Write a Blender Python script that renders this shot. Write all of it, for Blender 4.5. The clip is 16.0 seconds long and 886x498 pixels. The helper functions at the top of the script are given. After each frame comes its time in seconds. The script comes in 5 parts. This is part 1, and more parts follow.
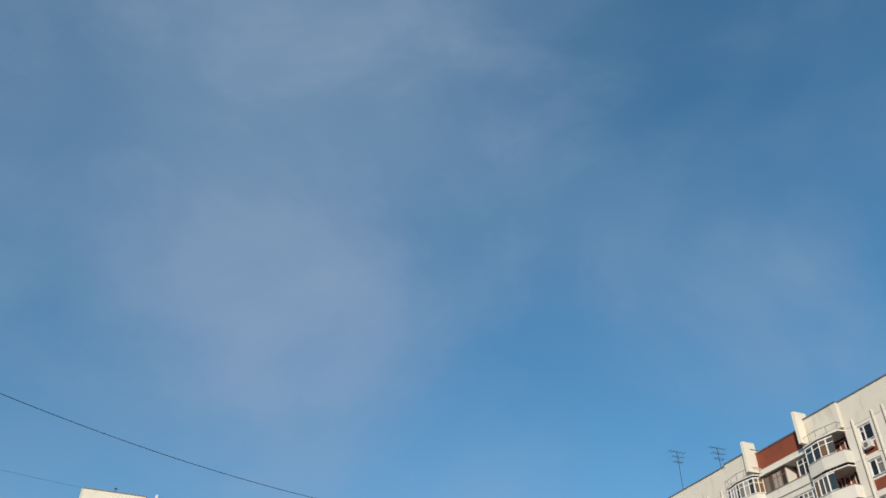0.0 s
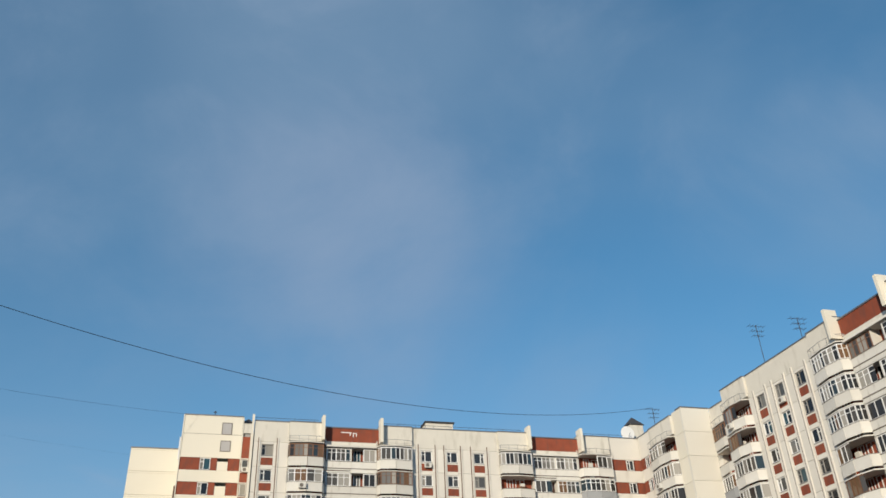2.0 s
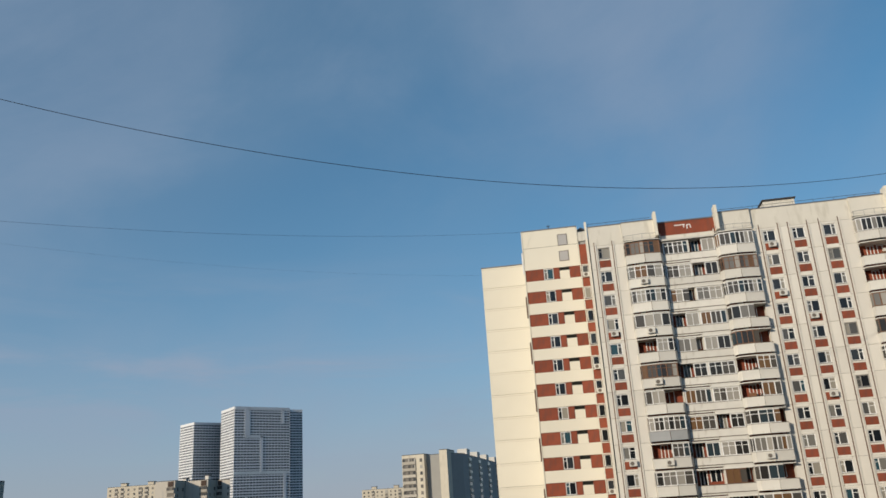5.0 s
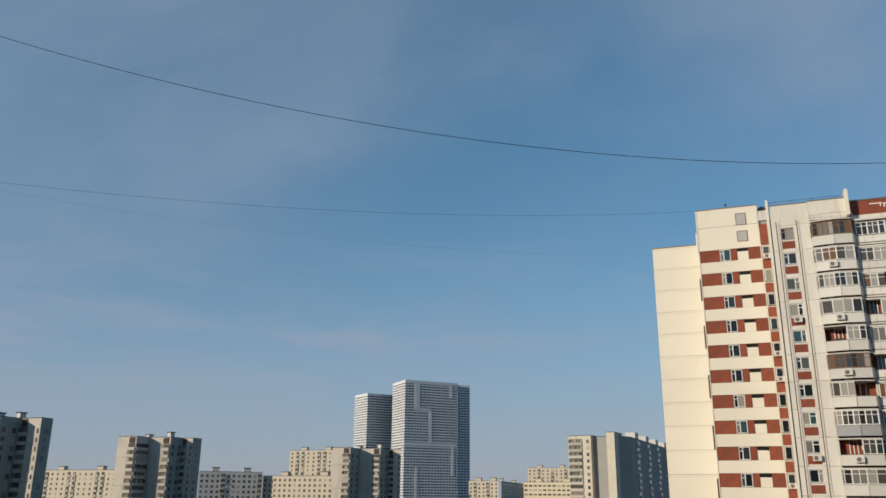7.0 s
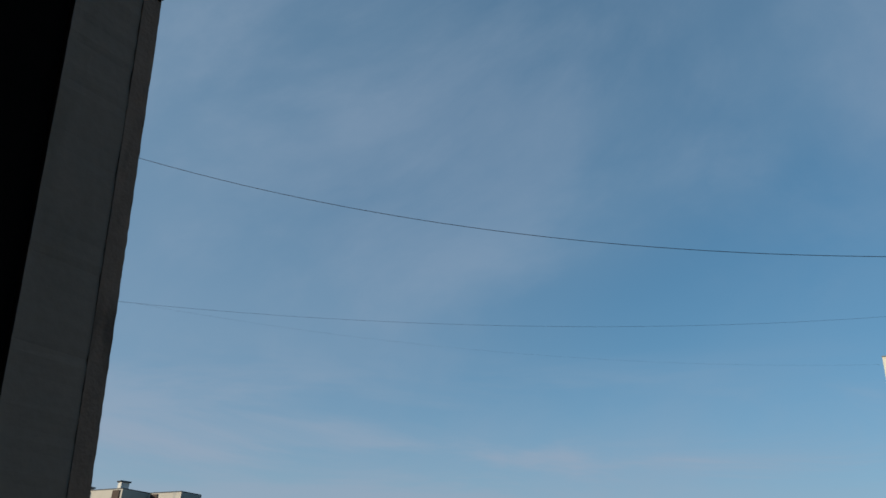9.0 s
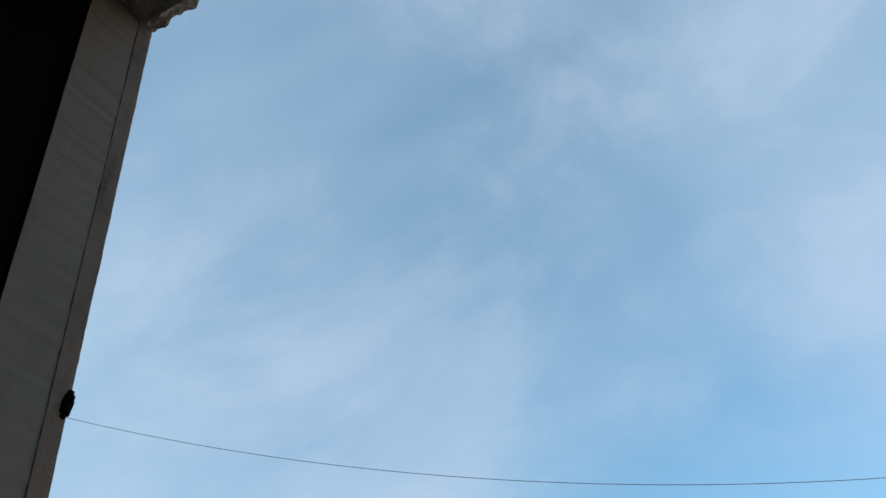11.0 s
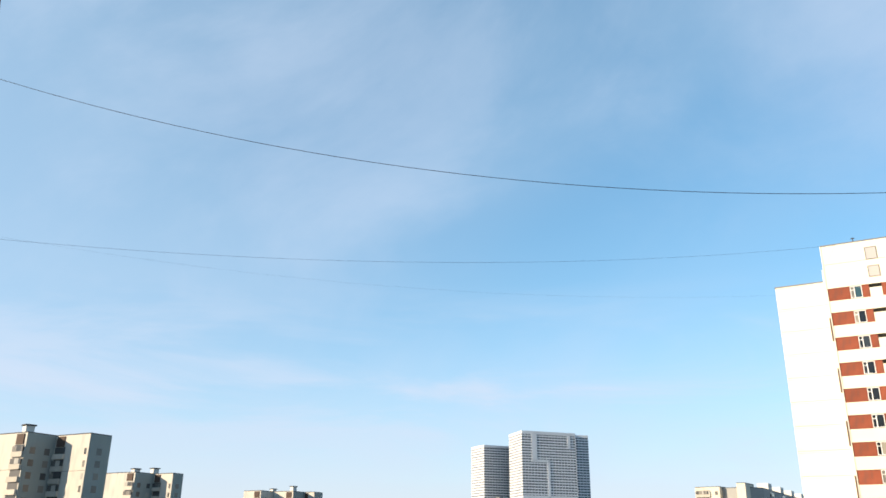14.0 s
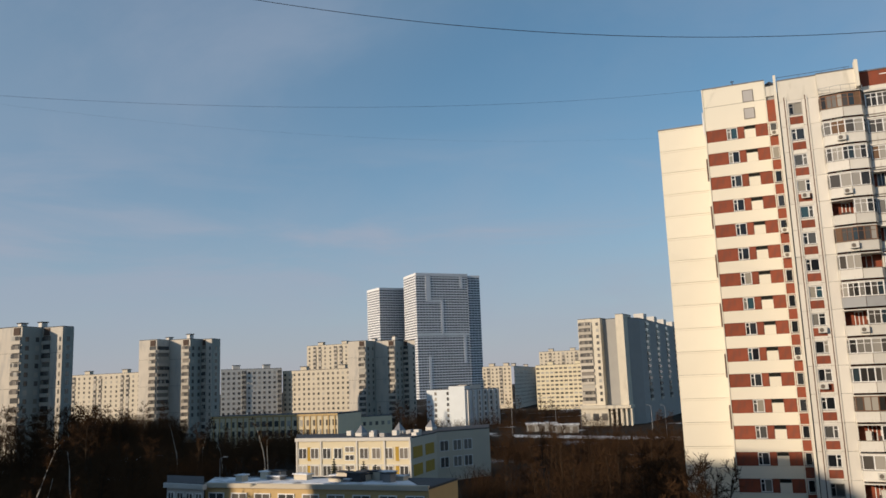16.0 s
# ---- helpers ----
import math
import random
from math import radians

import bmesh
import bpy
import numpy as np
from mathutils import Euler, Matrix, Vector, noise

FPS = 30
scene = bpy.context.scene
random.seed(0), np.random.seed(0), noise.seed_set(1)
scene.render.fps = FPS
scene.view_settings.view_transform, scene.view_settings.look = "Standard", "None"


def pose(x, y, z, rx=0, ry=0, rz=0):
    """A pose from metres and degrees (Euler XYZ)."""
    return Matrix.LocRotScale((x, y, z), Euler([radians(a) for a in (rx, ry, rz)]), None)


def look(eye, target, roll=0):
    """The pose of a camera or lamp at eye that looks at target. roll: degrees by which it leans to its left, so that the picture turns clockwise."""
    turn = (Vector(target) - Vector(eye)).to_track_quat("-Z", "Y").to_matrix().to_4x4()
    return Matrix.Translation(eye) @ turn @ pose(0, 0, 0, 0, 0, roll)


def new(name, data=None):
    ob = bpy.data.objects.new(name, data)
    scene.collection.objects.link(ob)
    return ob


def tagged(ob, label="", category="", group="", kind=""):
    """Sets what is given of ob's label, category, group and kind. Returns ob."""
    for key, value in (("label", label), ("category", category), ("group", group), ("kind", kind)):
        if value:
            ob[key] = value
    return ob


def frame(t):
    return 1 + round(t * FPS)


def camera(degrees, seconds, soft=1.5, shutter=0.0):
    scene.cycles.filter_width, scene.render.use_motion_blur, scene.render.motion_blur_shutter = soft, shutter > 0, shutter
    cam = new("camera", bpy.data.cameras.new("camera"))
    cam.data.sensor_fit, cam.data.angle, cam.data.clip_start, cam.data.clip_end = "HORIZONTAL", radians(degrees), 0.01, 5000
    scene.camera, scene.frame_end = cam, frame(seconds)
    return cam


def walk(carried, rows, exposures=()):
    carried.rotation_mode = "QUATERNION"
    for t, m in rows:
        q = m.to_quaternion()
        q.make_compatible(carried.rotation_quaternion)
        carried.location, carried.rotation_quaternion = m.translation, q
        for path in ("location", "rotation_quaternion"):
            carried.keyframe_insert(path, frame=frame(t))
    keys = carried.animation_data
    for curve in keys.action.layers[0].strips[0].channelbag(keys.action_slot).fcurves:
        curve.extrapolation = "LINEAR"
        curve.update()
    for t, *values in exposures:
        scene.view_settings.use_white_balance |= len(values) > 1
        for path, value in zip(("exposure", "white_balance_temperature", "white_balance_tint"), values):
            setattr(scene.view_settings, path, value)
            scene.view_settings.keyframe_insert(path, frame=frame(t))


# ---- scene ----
cam = camera(57.3, 16.0, soft=1.6, shutter=0.0)
PATH = [
    (0, 0.025, 0.085, 20.4, 127.32, -0.76, -8.63),
    (0.5, 0.025, 0.085, 20.4, 125.58, -0.56, -7.77),
    (1, 0.025, 0.085, 20.4, 123.73, 0.45, -5.42),
    (1.5, 0.025, 0.085, 20.4, 122.53, 1.86, -2.76),
    (2, 0.025, 0.085, 20.4, 120.62, 2.07, -1.47),
    (2.5, 0.025, 0.085, 20.4, 119.37, 2.75, 0.87),
    (3, 0.025, 0.085, 20.4, 117.23, 3.08, 4.32),
    (3.5, 0.025, 0.085, 20.4, 112.69, 2.04, 6.09),
    (4, 0.025, 0.085, 20.4, 108.2, 1.78, 11.72),
    (4.5, 0.025, 0.085, 20.4, 108.05, 2.46, 18.11),
    (4.7, 0.025, 0.085, 20.4, 108.14, 3.1, 20.63),
    (6.8, 0.025, 0.085, 20.4, 106.9, -0.31, 31.9),
    (7, 0.025, 0.085, 20.4, 106.97, -0.47, 34.25),
    (7.5, 0.025, 0.085, 20.4, 107.22, -0.47, 37.26),
    (8, 0.025, 0.085, 20.4, 106.92, -1.54, 45.85),
    (8.5, 0.01, 0.035, 20.4, 109.34, -2.47, 46.22),
    (9, -0.002, 0.002, 20.37, 114.69, -3.12, 47.8),
    (9.5, -0.001, -0.003, 20.412, 118.92, -2.84, 46),
    (10, -0.007, -0.024, 20.503, 128.77, -0.34, 44.84),
    (10.2, -0.007, -0.024, 20.534, 130.94, -0.16, 45.68),
    (12.5, 0.004, 0.013, 20.588, 131.9, 3.39, 45.14),
    (13, 0.005, 0.016, 20.531, 125.69, 1.71, 43.67),
    (13.5, 0.009, 0.031, 20.462, 118.55, 0.51, 43.55),
    (14, 0.009, 0.031, 20.44, 110.37, -0.65, 42.31),
    (14.5, 0.009, 0.031, 20.44, 106.97, -1.44, 41.7),
    (15, 0.009, 0.031, 20.44, 102.31, -2.75, 40.64),
    (15.5, 0.009, 0.031, 20.44, 100.82, -3.17, 38.11),
    (16, 0.009, 0.031, 20.44, 99.4, 2.11, 35.28),
]
EXPO = [(0, 0.0, 6150, 9), (2.0, 0.0, 6200, 9), (3.5, 0.0, 6350, 8.5), (4.0, -0.15, 6280, 9), (7.0, -0.21, 6400, 10), (7.5, -0.12, 6500, 9.5), (8.0, -0.25, 6150, 6), (8.5, -0.25, 6150, 6), (9.5, 0.15, 6550, 7),
        (10.2, 0.55, 6900, 8.5), (12.4, 1.3, 7300, 14), (13.5, 1.05, 6850, 12), (14.0, 0.95, 6900, 11), (14.5, 0.65, 6850, 11), (15.0, 0.38, 7000, 14), (15.5, 0.15, 6950, 13), (16, -0.05, 6850, 14)]
walk(cam, [(t, pose(x, y, z, a, b, c)) for t, x, y, z, a, b, c in PATH], EXPO)

# ---- daylight ----
SUN_EL, SUN_AZ = radians(15.0), radians(206.0)
world = bpy.data.worlds.new("sky")
scene.world = world
world.use_nodes = True
wn, wl = world.node_tree.nodes, world.node_tree.links
wn.clear()
w_out, w_bg, w_sky = wn.new("ShaderNodeOutputWorld"), wn.new("ShaderNodeBackground"), wn.new("ShaderNodeTexSky")
w_sky.sky_type, w_sky.sun_disc = "NISHITA", False
w_sky.sun_elevation, w_sky.sun_rotation = SUN_EL, SUN_AZ
w_sky.air_density, w_sky.dust_density, w_sky.ozone_density = 1.0, 0.15, 3.0
w_bg.inputs["Strength"].default_value = 0.12
def sky_math(op, a, b=0.0, c=0.0, clamp=False):
    """One step of arithmetic on sky values."""
    node = wn.new("ShaderNodeMath")
    node.operation, node.use_clamp = op, clamp
    for k, v in enumerate((a, b, c)):
        if isinstance(v, (int, float)):
            node.inputs[k].default_value = v
        else:
            wl.new(v, node.inputs[k])
    return node.outputs[0]


def sky_noise(turn, size, scale, detail, rough=0.55, distortion=0.0):
    """Cloud noise over the directions of the sky, drawn out along one way."""
    mp, nz = wn.new("ShaderNodeMapping"), wn.new("ShaderNodeTexNoise")
    mp.vector_type = "TEXTURE"
    mp.inputs["Rotation"].default_value, mp.inputs["Scale"].default_value = [radians(a) for a in turn], size
    wl.new(w_tc.outputs["Generated"], mp.inputs["Vector"])
    wl.new(mp.outputs["Vector"], nz.inputs["Vector"])
    nz.inputs["Scale"].default_value, nz.inputs["Detail"].default_value = scale, detail
    nz.inputs["Roughness"].default_value, nz.inputs["Distortion"].default_value = rough, distortion
    return nz.outputs["Fac"]


def sky_range(value, lo, hi, to_lo, to_hi):
    node = wn.new("ShaderNodeMapRange")
    node.interpolation_type = "SMOOTHSTEP"
    wl.new(value, node.inputs["Value"])
    for k, v in (("From Min", lo), ("From Max", hi), ("To Min", to_lo), ("To Max", to_hi)):
        node.inputs[k].default_value = v
    return node.outputs["Result"]


def sky_over(below, fac, color):
    node = wn.new("ShaderNodeMixRGB")
    wl.new(fac, node.inputs["Fac"])
    wl.new(below, node.inputs["Color1"])
    node.inputs["Color2"].default_value = (*color, 1)
    return node.outputs["Color"]


w_tc, w_sep, w_hsv = wn.new("ShaderNodeTexCoord"), wn.new("ShaderNodeSeparateXYZ"), wn.new("ShaderNodeHueSaturation")
wl.new(w_tc.outputs["Generated"], w_sep.inputs[0])
w_hsv.inputs["Hue"].default_value, w_hsv.inputs["Saturation"].default_value, w_hsv.inputs["Value"].default_value = 0.487, 1.24, 1.08
wl.new(w_sky.outputs["Color"], w_hsv.inputs["Color"])
sky_x, sky_z = w_sep.outputs["X"], w_sep.outputs["Z"]
# a broad soft veil that thickens towards the left and overhead
broad = sky_noise((10, -25, 35), (1.6, 0.8, 0.7), 1.7, 3.0, 0.5, 0.3)
broad = sky_math("MULTIPLY_ADD", sky_x, -0.095, broad)
broad = sky_math("MULTIPLY_ADD", sky_z, 0.06, broad)
sky = sky_over(w_hsv.outputs["Color"], sky_range(broad, 0.34, 0.80, 0.14, 0.58), (2.15, 3.05, 4.1))
# wind-drawn wisps, fine and faintly lilac, thicker where the veil is
wisp = sky_noise((15, -30, 28), (1.25, 0.9, 0.8), 3.4, 9.0, 0.58, 0.35)
wisp = sky_math("MULTIPLY", sky_range(wisp, 0.42, 0.74, 0.0, 0.42), sky_range(broad, 0.40, 0.7, 0.4, 1.0))
sky = sky_over(sky, wisp, (2.65, 3.3, 4.3))
# two brighter banks of cirrus, ragged at their edges
ragged = sky_range(sky_noise((15, -30, 28), (1.1, 0.9, 0.8), 2.6, 8.0, 0.6, 0.3), 0.34, 0.68, 0.25, 1.0)
for az, el, reach, most in ((5, 31, 15, 0.34), (51, 29, 11, 0.16)):
    way, far_off = wn.new("ShaderNodeVectorMath"), wn.new("ShaderNodeVectorMath")
    way.operation, far_off.operation = "NORMALIZE", "DOT_PRODUCT"
    wl.new(w_tc.outputs["Generated"], way.inputs[0])
    wl.new(way.outputs["Vector"], far_off.inputs[0])
    far_off.inputs[1].default_value = (-math.sin(radians(az)) * math.cos(radians(el)), math.cos(radians(az)) * math.cos(radians(el)), math.sin(radians(el)))
    bank = sky_range(far_off.outputs["Value"], math.cos(radians(reach)), 1.0, 0.0, most)
    sky = sky_over(sky, sky_math("MULTIPLY", bank, ragged), (2.75, 3.3, 4.3))
# level streaks of cirrus low over the roofs
streak = sky_noise((6, 9, -12), (1.2, 1.2, 0.24), 3.1, 7.0, 0.58, 0.6)
low = sky_math("SUBTRACT", 1.0, sky_math("MULTIPLY", sky_math("ABSOLUTE", sky_math("SUBTRACT", sky_z, 0.17)), 7.0), clamp=True)
sky = sky_over(sky, sky_math("MULTIPLY", sky_range(streak, 0.40, 0.66, 0.0, 0.7), low), (2.95, 3.45, 4.3))
# pale haze towards the horizon
haze = sky_math("MULTIPLY", sky_math("POWER", sky_math("SUBTRACT", 1.0, sky_z, clamp=True), 4.2), 0.68)
sky = sky_over(sky, haze, (2.85, 3.5, 4.65))
glow = sky_math("MULTIPLY", sky_math("POWER", sky_math("SUBTRACT", 1.0, sky_z, clamp=True), 13.0), 0.55)
sky = sky_over(sky, glow, (3.35, 3.4, 3.75))
wl.new(sky, w_bg.inputs["Color"])
wl.new(w_bg.outputs["Background"], w_out.inputs["Surface"])
sun = new("sun", bpy.data.lights.new("sun", "SUN"))
sun.data.energy, sun.data.angle, sun.data.color = 4.4, radians(0.6), (1.0, 0.85, 0.645)
to_sun = Vector((math.sin(SUN_AZ) * math.cos(SUN_EL), math.cos(SUN_AZ) * math.cos(SUN_EL), math.sin(SUN_EL)))
sun.matrix_world = look((0, 0, 120), Vector((0, 0, 120)) - to_sun)


# ---- materials ----
def mat(name, color, rough=0.8, metal=0.0, vary=0.12, scale=0.6, fine=14.0, bump=0.15, dirt=None, dirt_at=0.62, rnd=0.0, spec=0.3):
    """A weathered surface: base colour varied at two scales, dirt patches, fine relief."""
    m = bpy.data.materials.new(name)
    m.use_nodes = True
    n, l = m.node_tree.nodes, m.node_tree.links
    b = n["Principled BSDF"]
    b.inputs["Roughness"].default_value, b.inputs["Metallic"].default_value = rough, metal
    b.inputs["Specular IOR Level"].default_value = spec
    tc = n.new("ShaderNodeTexCoord")
    a, c = n.new("ShaderNodeTexNoise"), n.new("ShaderNodeTexNoise")
    a.inputs["Scale"].default_value, a.inputs["Detail"].default_value = scale, 4
    c.inputs["Scale"].default_value, c.inputs["Detail"].default_value = fine, 3
    l.new(tc.outputs["Object"], a.inputs["Vector"])
    l.new(tc.outputs["Object"], c.inputs["Vector"])
    mix, mix2 = n.new("ShaderNodeMixRGB"), n.new("ShaderNodeMixRGB")
    dark = tuple(v * (1 - 2 * vary) for v in color)
    mix.inputs["Color1"].default_value, mix.inputs["Color2"].default_value = (*dark, 1), (*[min(1, v * (1 + vary)) for v in color], 1)
    add = n.new("ShaderNodeMath")
    add.operation = "MULTIPLY_ADD"
    l.new(c.outputs["Fac"], add.inputs[0])
    add.inputs[1].default_value = 0.4
    l.new(a.outputs["Fac"], add.inputs[2])
    sub = n.new("ShaderNodeMath")
    sub.operation = "SUBTRACT"
    l.new(add.outputs[0], sub.inputs[0])
    sub.inputs[1].default_value = 0.2
    l.new(sub.outputs[0], mix.inputs["Fac"])
    last = mix
    if dirt:
        ramp = n.new("ShaderNodeValToRGB")
        ramp.color_ramp.elements[0].position, ramp.color_ramp.elements[1].position = dirt_at - 0.1, dirt_at + 0.1
        st = n.new("ShaderNodeMapping")
        st.inputs["Scale"].default_value = (1, 1, 0.25)
        d = n.new("ShaderNodeTexNoise")
        d.inputs["Scale"].default_value, d.inputs["Detail"].default_value = scale * 2.2, 6
        l.new(tc.outputs["Object"], st.inputs["Vector"])
        l.new(st.outputs["Vector"], d.inputs["Vector"])
        l.new(d.outputs["Fac"], ramp.inputs["Fac"])
        l.new(ramp.outputs["Color"], mix2.inputs["Fac"])
        l.new(mix.outputs["Color"], mix2.inputs["Color1"])
        mix2.inputs["Color2"].default_value = (*dirt, 1)
        last = mix2
    if rnd:
        oi, hsv, mr = n.new("ShaderNodeObjectInfo"), n.new("ShaderNodeHueSaturation"), n.new("ShaderNodeMapRange")
        l.new(oi.outputs["Random"], mr.inputs["Value"])
        mr.inputs["To Min"].default_value, mr.inputs["To Max"].default_value = 1 - rnd, 1 + rnd
        l.new(mr.outputs["Result"], hsv.inputs["Value"])
        l.new(last.outputs["Color"], hsv.inputs["Color"])
        last = hsv
    l.new(last.outputs["Color"], b.inputs["Base Color"])
    if bump:
        bp = n.new("ShaderNodeBump")
        bp.inputs["Strength"].default_value, bp.inputs["Distance"].default_value = bump, 0.02
        l.new(c.outputs["Fac"], bp.inputs["Height"])
        l.new(bp.outputs["Normal"], b.inputs["Normal"])
    return m


def glass_mat(name, stops, rough=0.06):
    """Window glass seen from outside by day: a glossy pane with a dim room or a curtain behind it, differing from pane to pane."""
    m = bpy.data.materials.new(name)
    m.use_nodes = True
    n, l = m.node_tree.nodes, m.node_tree.links
    b = n["Principled BSDF"]
    b.inputs["Roughness"].default_value, b.inputs["IOR"].default_value = rough, 1.5
    oi, geo, add, fr = n.new("ShaderNodeObjectInfo"), n.new("ShaderNodeNewGeometry"), n.new("ShaderNodeMath"), n.new("ShaderNodeMath")
    l.new(oi.outputs["Random"], add.inputs[0])
    l.new(geo.outputs["Random Per Island"], add.inputs[1])
    fr.operation = "FRACT"
    l.new(add.outputs[0], fr.inputs[0])
    ramp = n.new("ShaderNodeValToRGB")
    ramp.color_ramp.interpolation = "CONSTANT"
    while len(ramp.color_ramp.elements) < len(stops):
        ramp.color_ramp.elements.new(0.5)
    for e, (p, col) in zip(ramp.color_ramp.elements, stops):
        e.position, e.color = p, (*col, 1)
    l.new(fr.outputs[0], ramp.inputs["Fac"])
    l.new(ramp.outputs["Color"], b.inputs["Base Color"])
    return m


M_CREAM = mat("cream_concrete", (0.72, 0.68, 0.58), vary=0.03, scale=0.3, rnd=0.03)
M_ATTIC = mat("attic_concrete", (0.66, 0.63, 0.56), vary=0.05, dirt=(0.5, 0.47, 0.4), dirt_at=0.64)
M_FACADE = mat("grey_facade_concrete", (0.69, 0.66, 0.60), vary=0.05, scale=0.35, dirt=(0.56, 0.52, 0.46), dirt_at=0.68, rnd=0.05)
M_BLANK = mat("blank_end_concrete", (0.67, 0.645, 0.58), vary=0.035, scale=0.25, rnd=0.04)
M_PARAPET = mat("balcony_parapet_concrete", (0.66, 0.64, 0.59), vary=0.07, scale=0.9, dirt=(0.5, 0.47, 0.42), dirt_at=0.69, rnd=0.1)
M_PARAPET2 = mat("patched_parapet", (0.36, 0.37, 0.38), vary=0.1, rnd=0.12)
M_RED = mat("brick_red_paint", (0.25, 0.065, 0.035), vary=0.14, scale=1.1, dirt=(0.18, 0.06, 0.04), dirt_at=0.6, rnd=0.12)
M_JOINT = mat("joint_sealant", (0.16, 0.14, 0.12), vary=0.1)
M_RIB = mat("brown_rib", (0.12, 0.07, 0.05), vary=0.15)
M_WHITE = mat("white_frame", (0.80, 0.80, 0.79), rough=0.4, vary=0.04, bump=0.03, rnd=0.08)
M_WOOD = mat("varnished_wood_frame", (0.20, 0.10, 0.055), rough=0.5, vary=0.25, scale=2, rnd=0.25)
M_GREYF = mat("grey_frame", (0.3, 0.29, 0.27), rough=0.5, vary=0.1, rnd=0.15)
M_ROOF = mat("roof_felt", (0.06, 0.06, 0.065), vary=0.2)
M_METAL = mat("galvanised_metal", (0.25, 0.25, 0.26), rough=0.45, metal=0.7, vary=0.1)
M_BLACK = mat("black_cable", (0.012, 0.012, 0.014), rough=0.6, vary=0.1)
M_AC = mat("air_conditioner_case", (0.62, 0.61, 0.57), rough=0.5, vary=0.08)
M_YELLOW = mat("yellow_panel", (0.45, 0.29, 0.05), vary=0.12)
M_GLASS = glass_mat("window_glass", [(0, (0.012, 0.014, 0.017)), (0.35, (0.03, 0.034, 0.04)), (0.58, (0.08, 0.08, 0.078)), (0.76, (0.17, 0.165, 0.15)), (0.88, (0.03, 0.07, 0.09)), (0.93, (0.28, 0.26, 0.22))])
M_GLASSB = glass_mat("balcony_glass", [(0, (0.03, 0.028, 0.026)), (0.26, (0.08, 0.072, 0.064)), (0.44, (0.17, 0.16, 0.145)), (0.6, (0.03, 0.045, 0.055)), (0.7, (0.33, 0.31, 0.275)), (0.9, (0.16, 0.09, 0.045))])
# far panes are lightened in colour to stand in for aerial haze
M_FARGLASS = glass_mat("hazed_far_glass", [(0, (0.07, 0.07, 0.07)), (0.35, (0.13, 0.12, 0.11)), (0.65, (0.22, 0.2, 0.175)), (0.9, (0.4, 0.38, 0.34))], 0.12)


# ---- building blocks ----
class Geo:
    """Collects boxes and prisms for one mesh."""

    def __init__(self):
        self.v, self.f = [], []

    def box(self, x0, x1, y0, y1, z0, z1):
        k = len(self.v)
        self.v += [(x0, y0, z0), (x1, y0, z0), (x1, y1, z0), (x0, y1, z0), (x0, y0, z1), (x1, y0, z1), (x1, y1, z1), (x0, y1, z1)]
        self.f += [tuple(k + i for i in q) for q in ((0, 3, 2, 1), (4, 5, 6, 7), (0, 1, 5, 4), (1, 2, 6, 5), (2, 3, 7, 6), (3, 0, 4, 7))]
        return self

    def prism(self, pts, z0, z1):
        """A column over a plan outline that runs anticlockwise seen from above."""
        k, n = len(self.v), len(pts)
        self.v += [(x, y, z0) for x, y in pts] + [(x, y, z1) for x, y in pts]
        self.f += [tuple(range(k + n - 1, k - 1, -1)), tuple(range(k + n, k + 2 * n))]
        self.f += [(k + i, k + (i + 1) % n, k + n + (i + 1) % n, k + n + i) for i in range(n)]
        return self

    def strip(self, pts, t, z0, z1):
        """A thin upright wall of thickness t along a plan polyline, thickened to its left."""
        for (x0, y0), (x1, y1) in zip(pts, pts[1:]):
            L = math.hypot(x1 - x0, y1 - y0)
            nx, ny = -(y1 - y0) / L * t, (x1 - x0) / L * t
            self.prism([(x0, y0), (x1, y1), (x1 + nx, y1 + ny), (x0 + nx, y0 + ny)], z0, z1)
        return self

    def rod(self, a, b, r, n=5, r2=None):
        a, b = Vector(a), Vector(b)
        d = (b - a).normalized()
        p = d.orthogonal().normalized()
        q = d.cross(p)
        k = len(self.v)
        r2 = r if r2 is None else r2
        for c, rr in ((a, r), (b, r2)):
            for i in range(n):
                w = 2 * math.pi * i / n
                self.v.append(tuple(c + rr * (math.cos(w) * p + math.sin(w) * q)))
        self.f += [(k + i, k + (i + 1) % n, k + n + (i + 1) % n, k + n + i) for i in range(n)]
        self.f += [tuple(range(k + n - 1, k - 1, -1)), tuple(range(k + n, k + 2 * n))]
        return self

    def mesh(self, name, material):
        me = bpy.data.meshes.new(name)
        me.from_pydata(self.v, [], self.f)
        me.materials.append(material)
        return me


def put(name, me, parent=None, m=None, label=""):
    """One object on a mesh, under a thing or a part."""
    ob = new(name, me)
    if parent is not None:
        ob.parent = parent
    if m is not None:
        ob.matrix_basis = m
    if label:
        ob["label"] = label
    return ob


def part(name, geo, material, parent, label="", m=None):
    return put(name, geo.mesh(name, material), parent, m, label)


def thing(name, label, category, m=None, group=""):
    ob = new(name)
    ob.empty_display_size = 0.5
    if m is not None:
        ob.matrix_basis = m
    return tagged(ob, label, category, group)


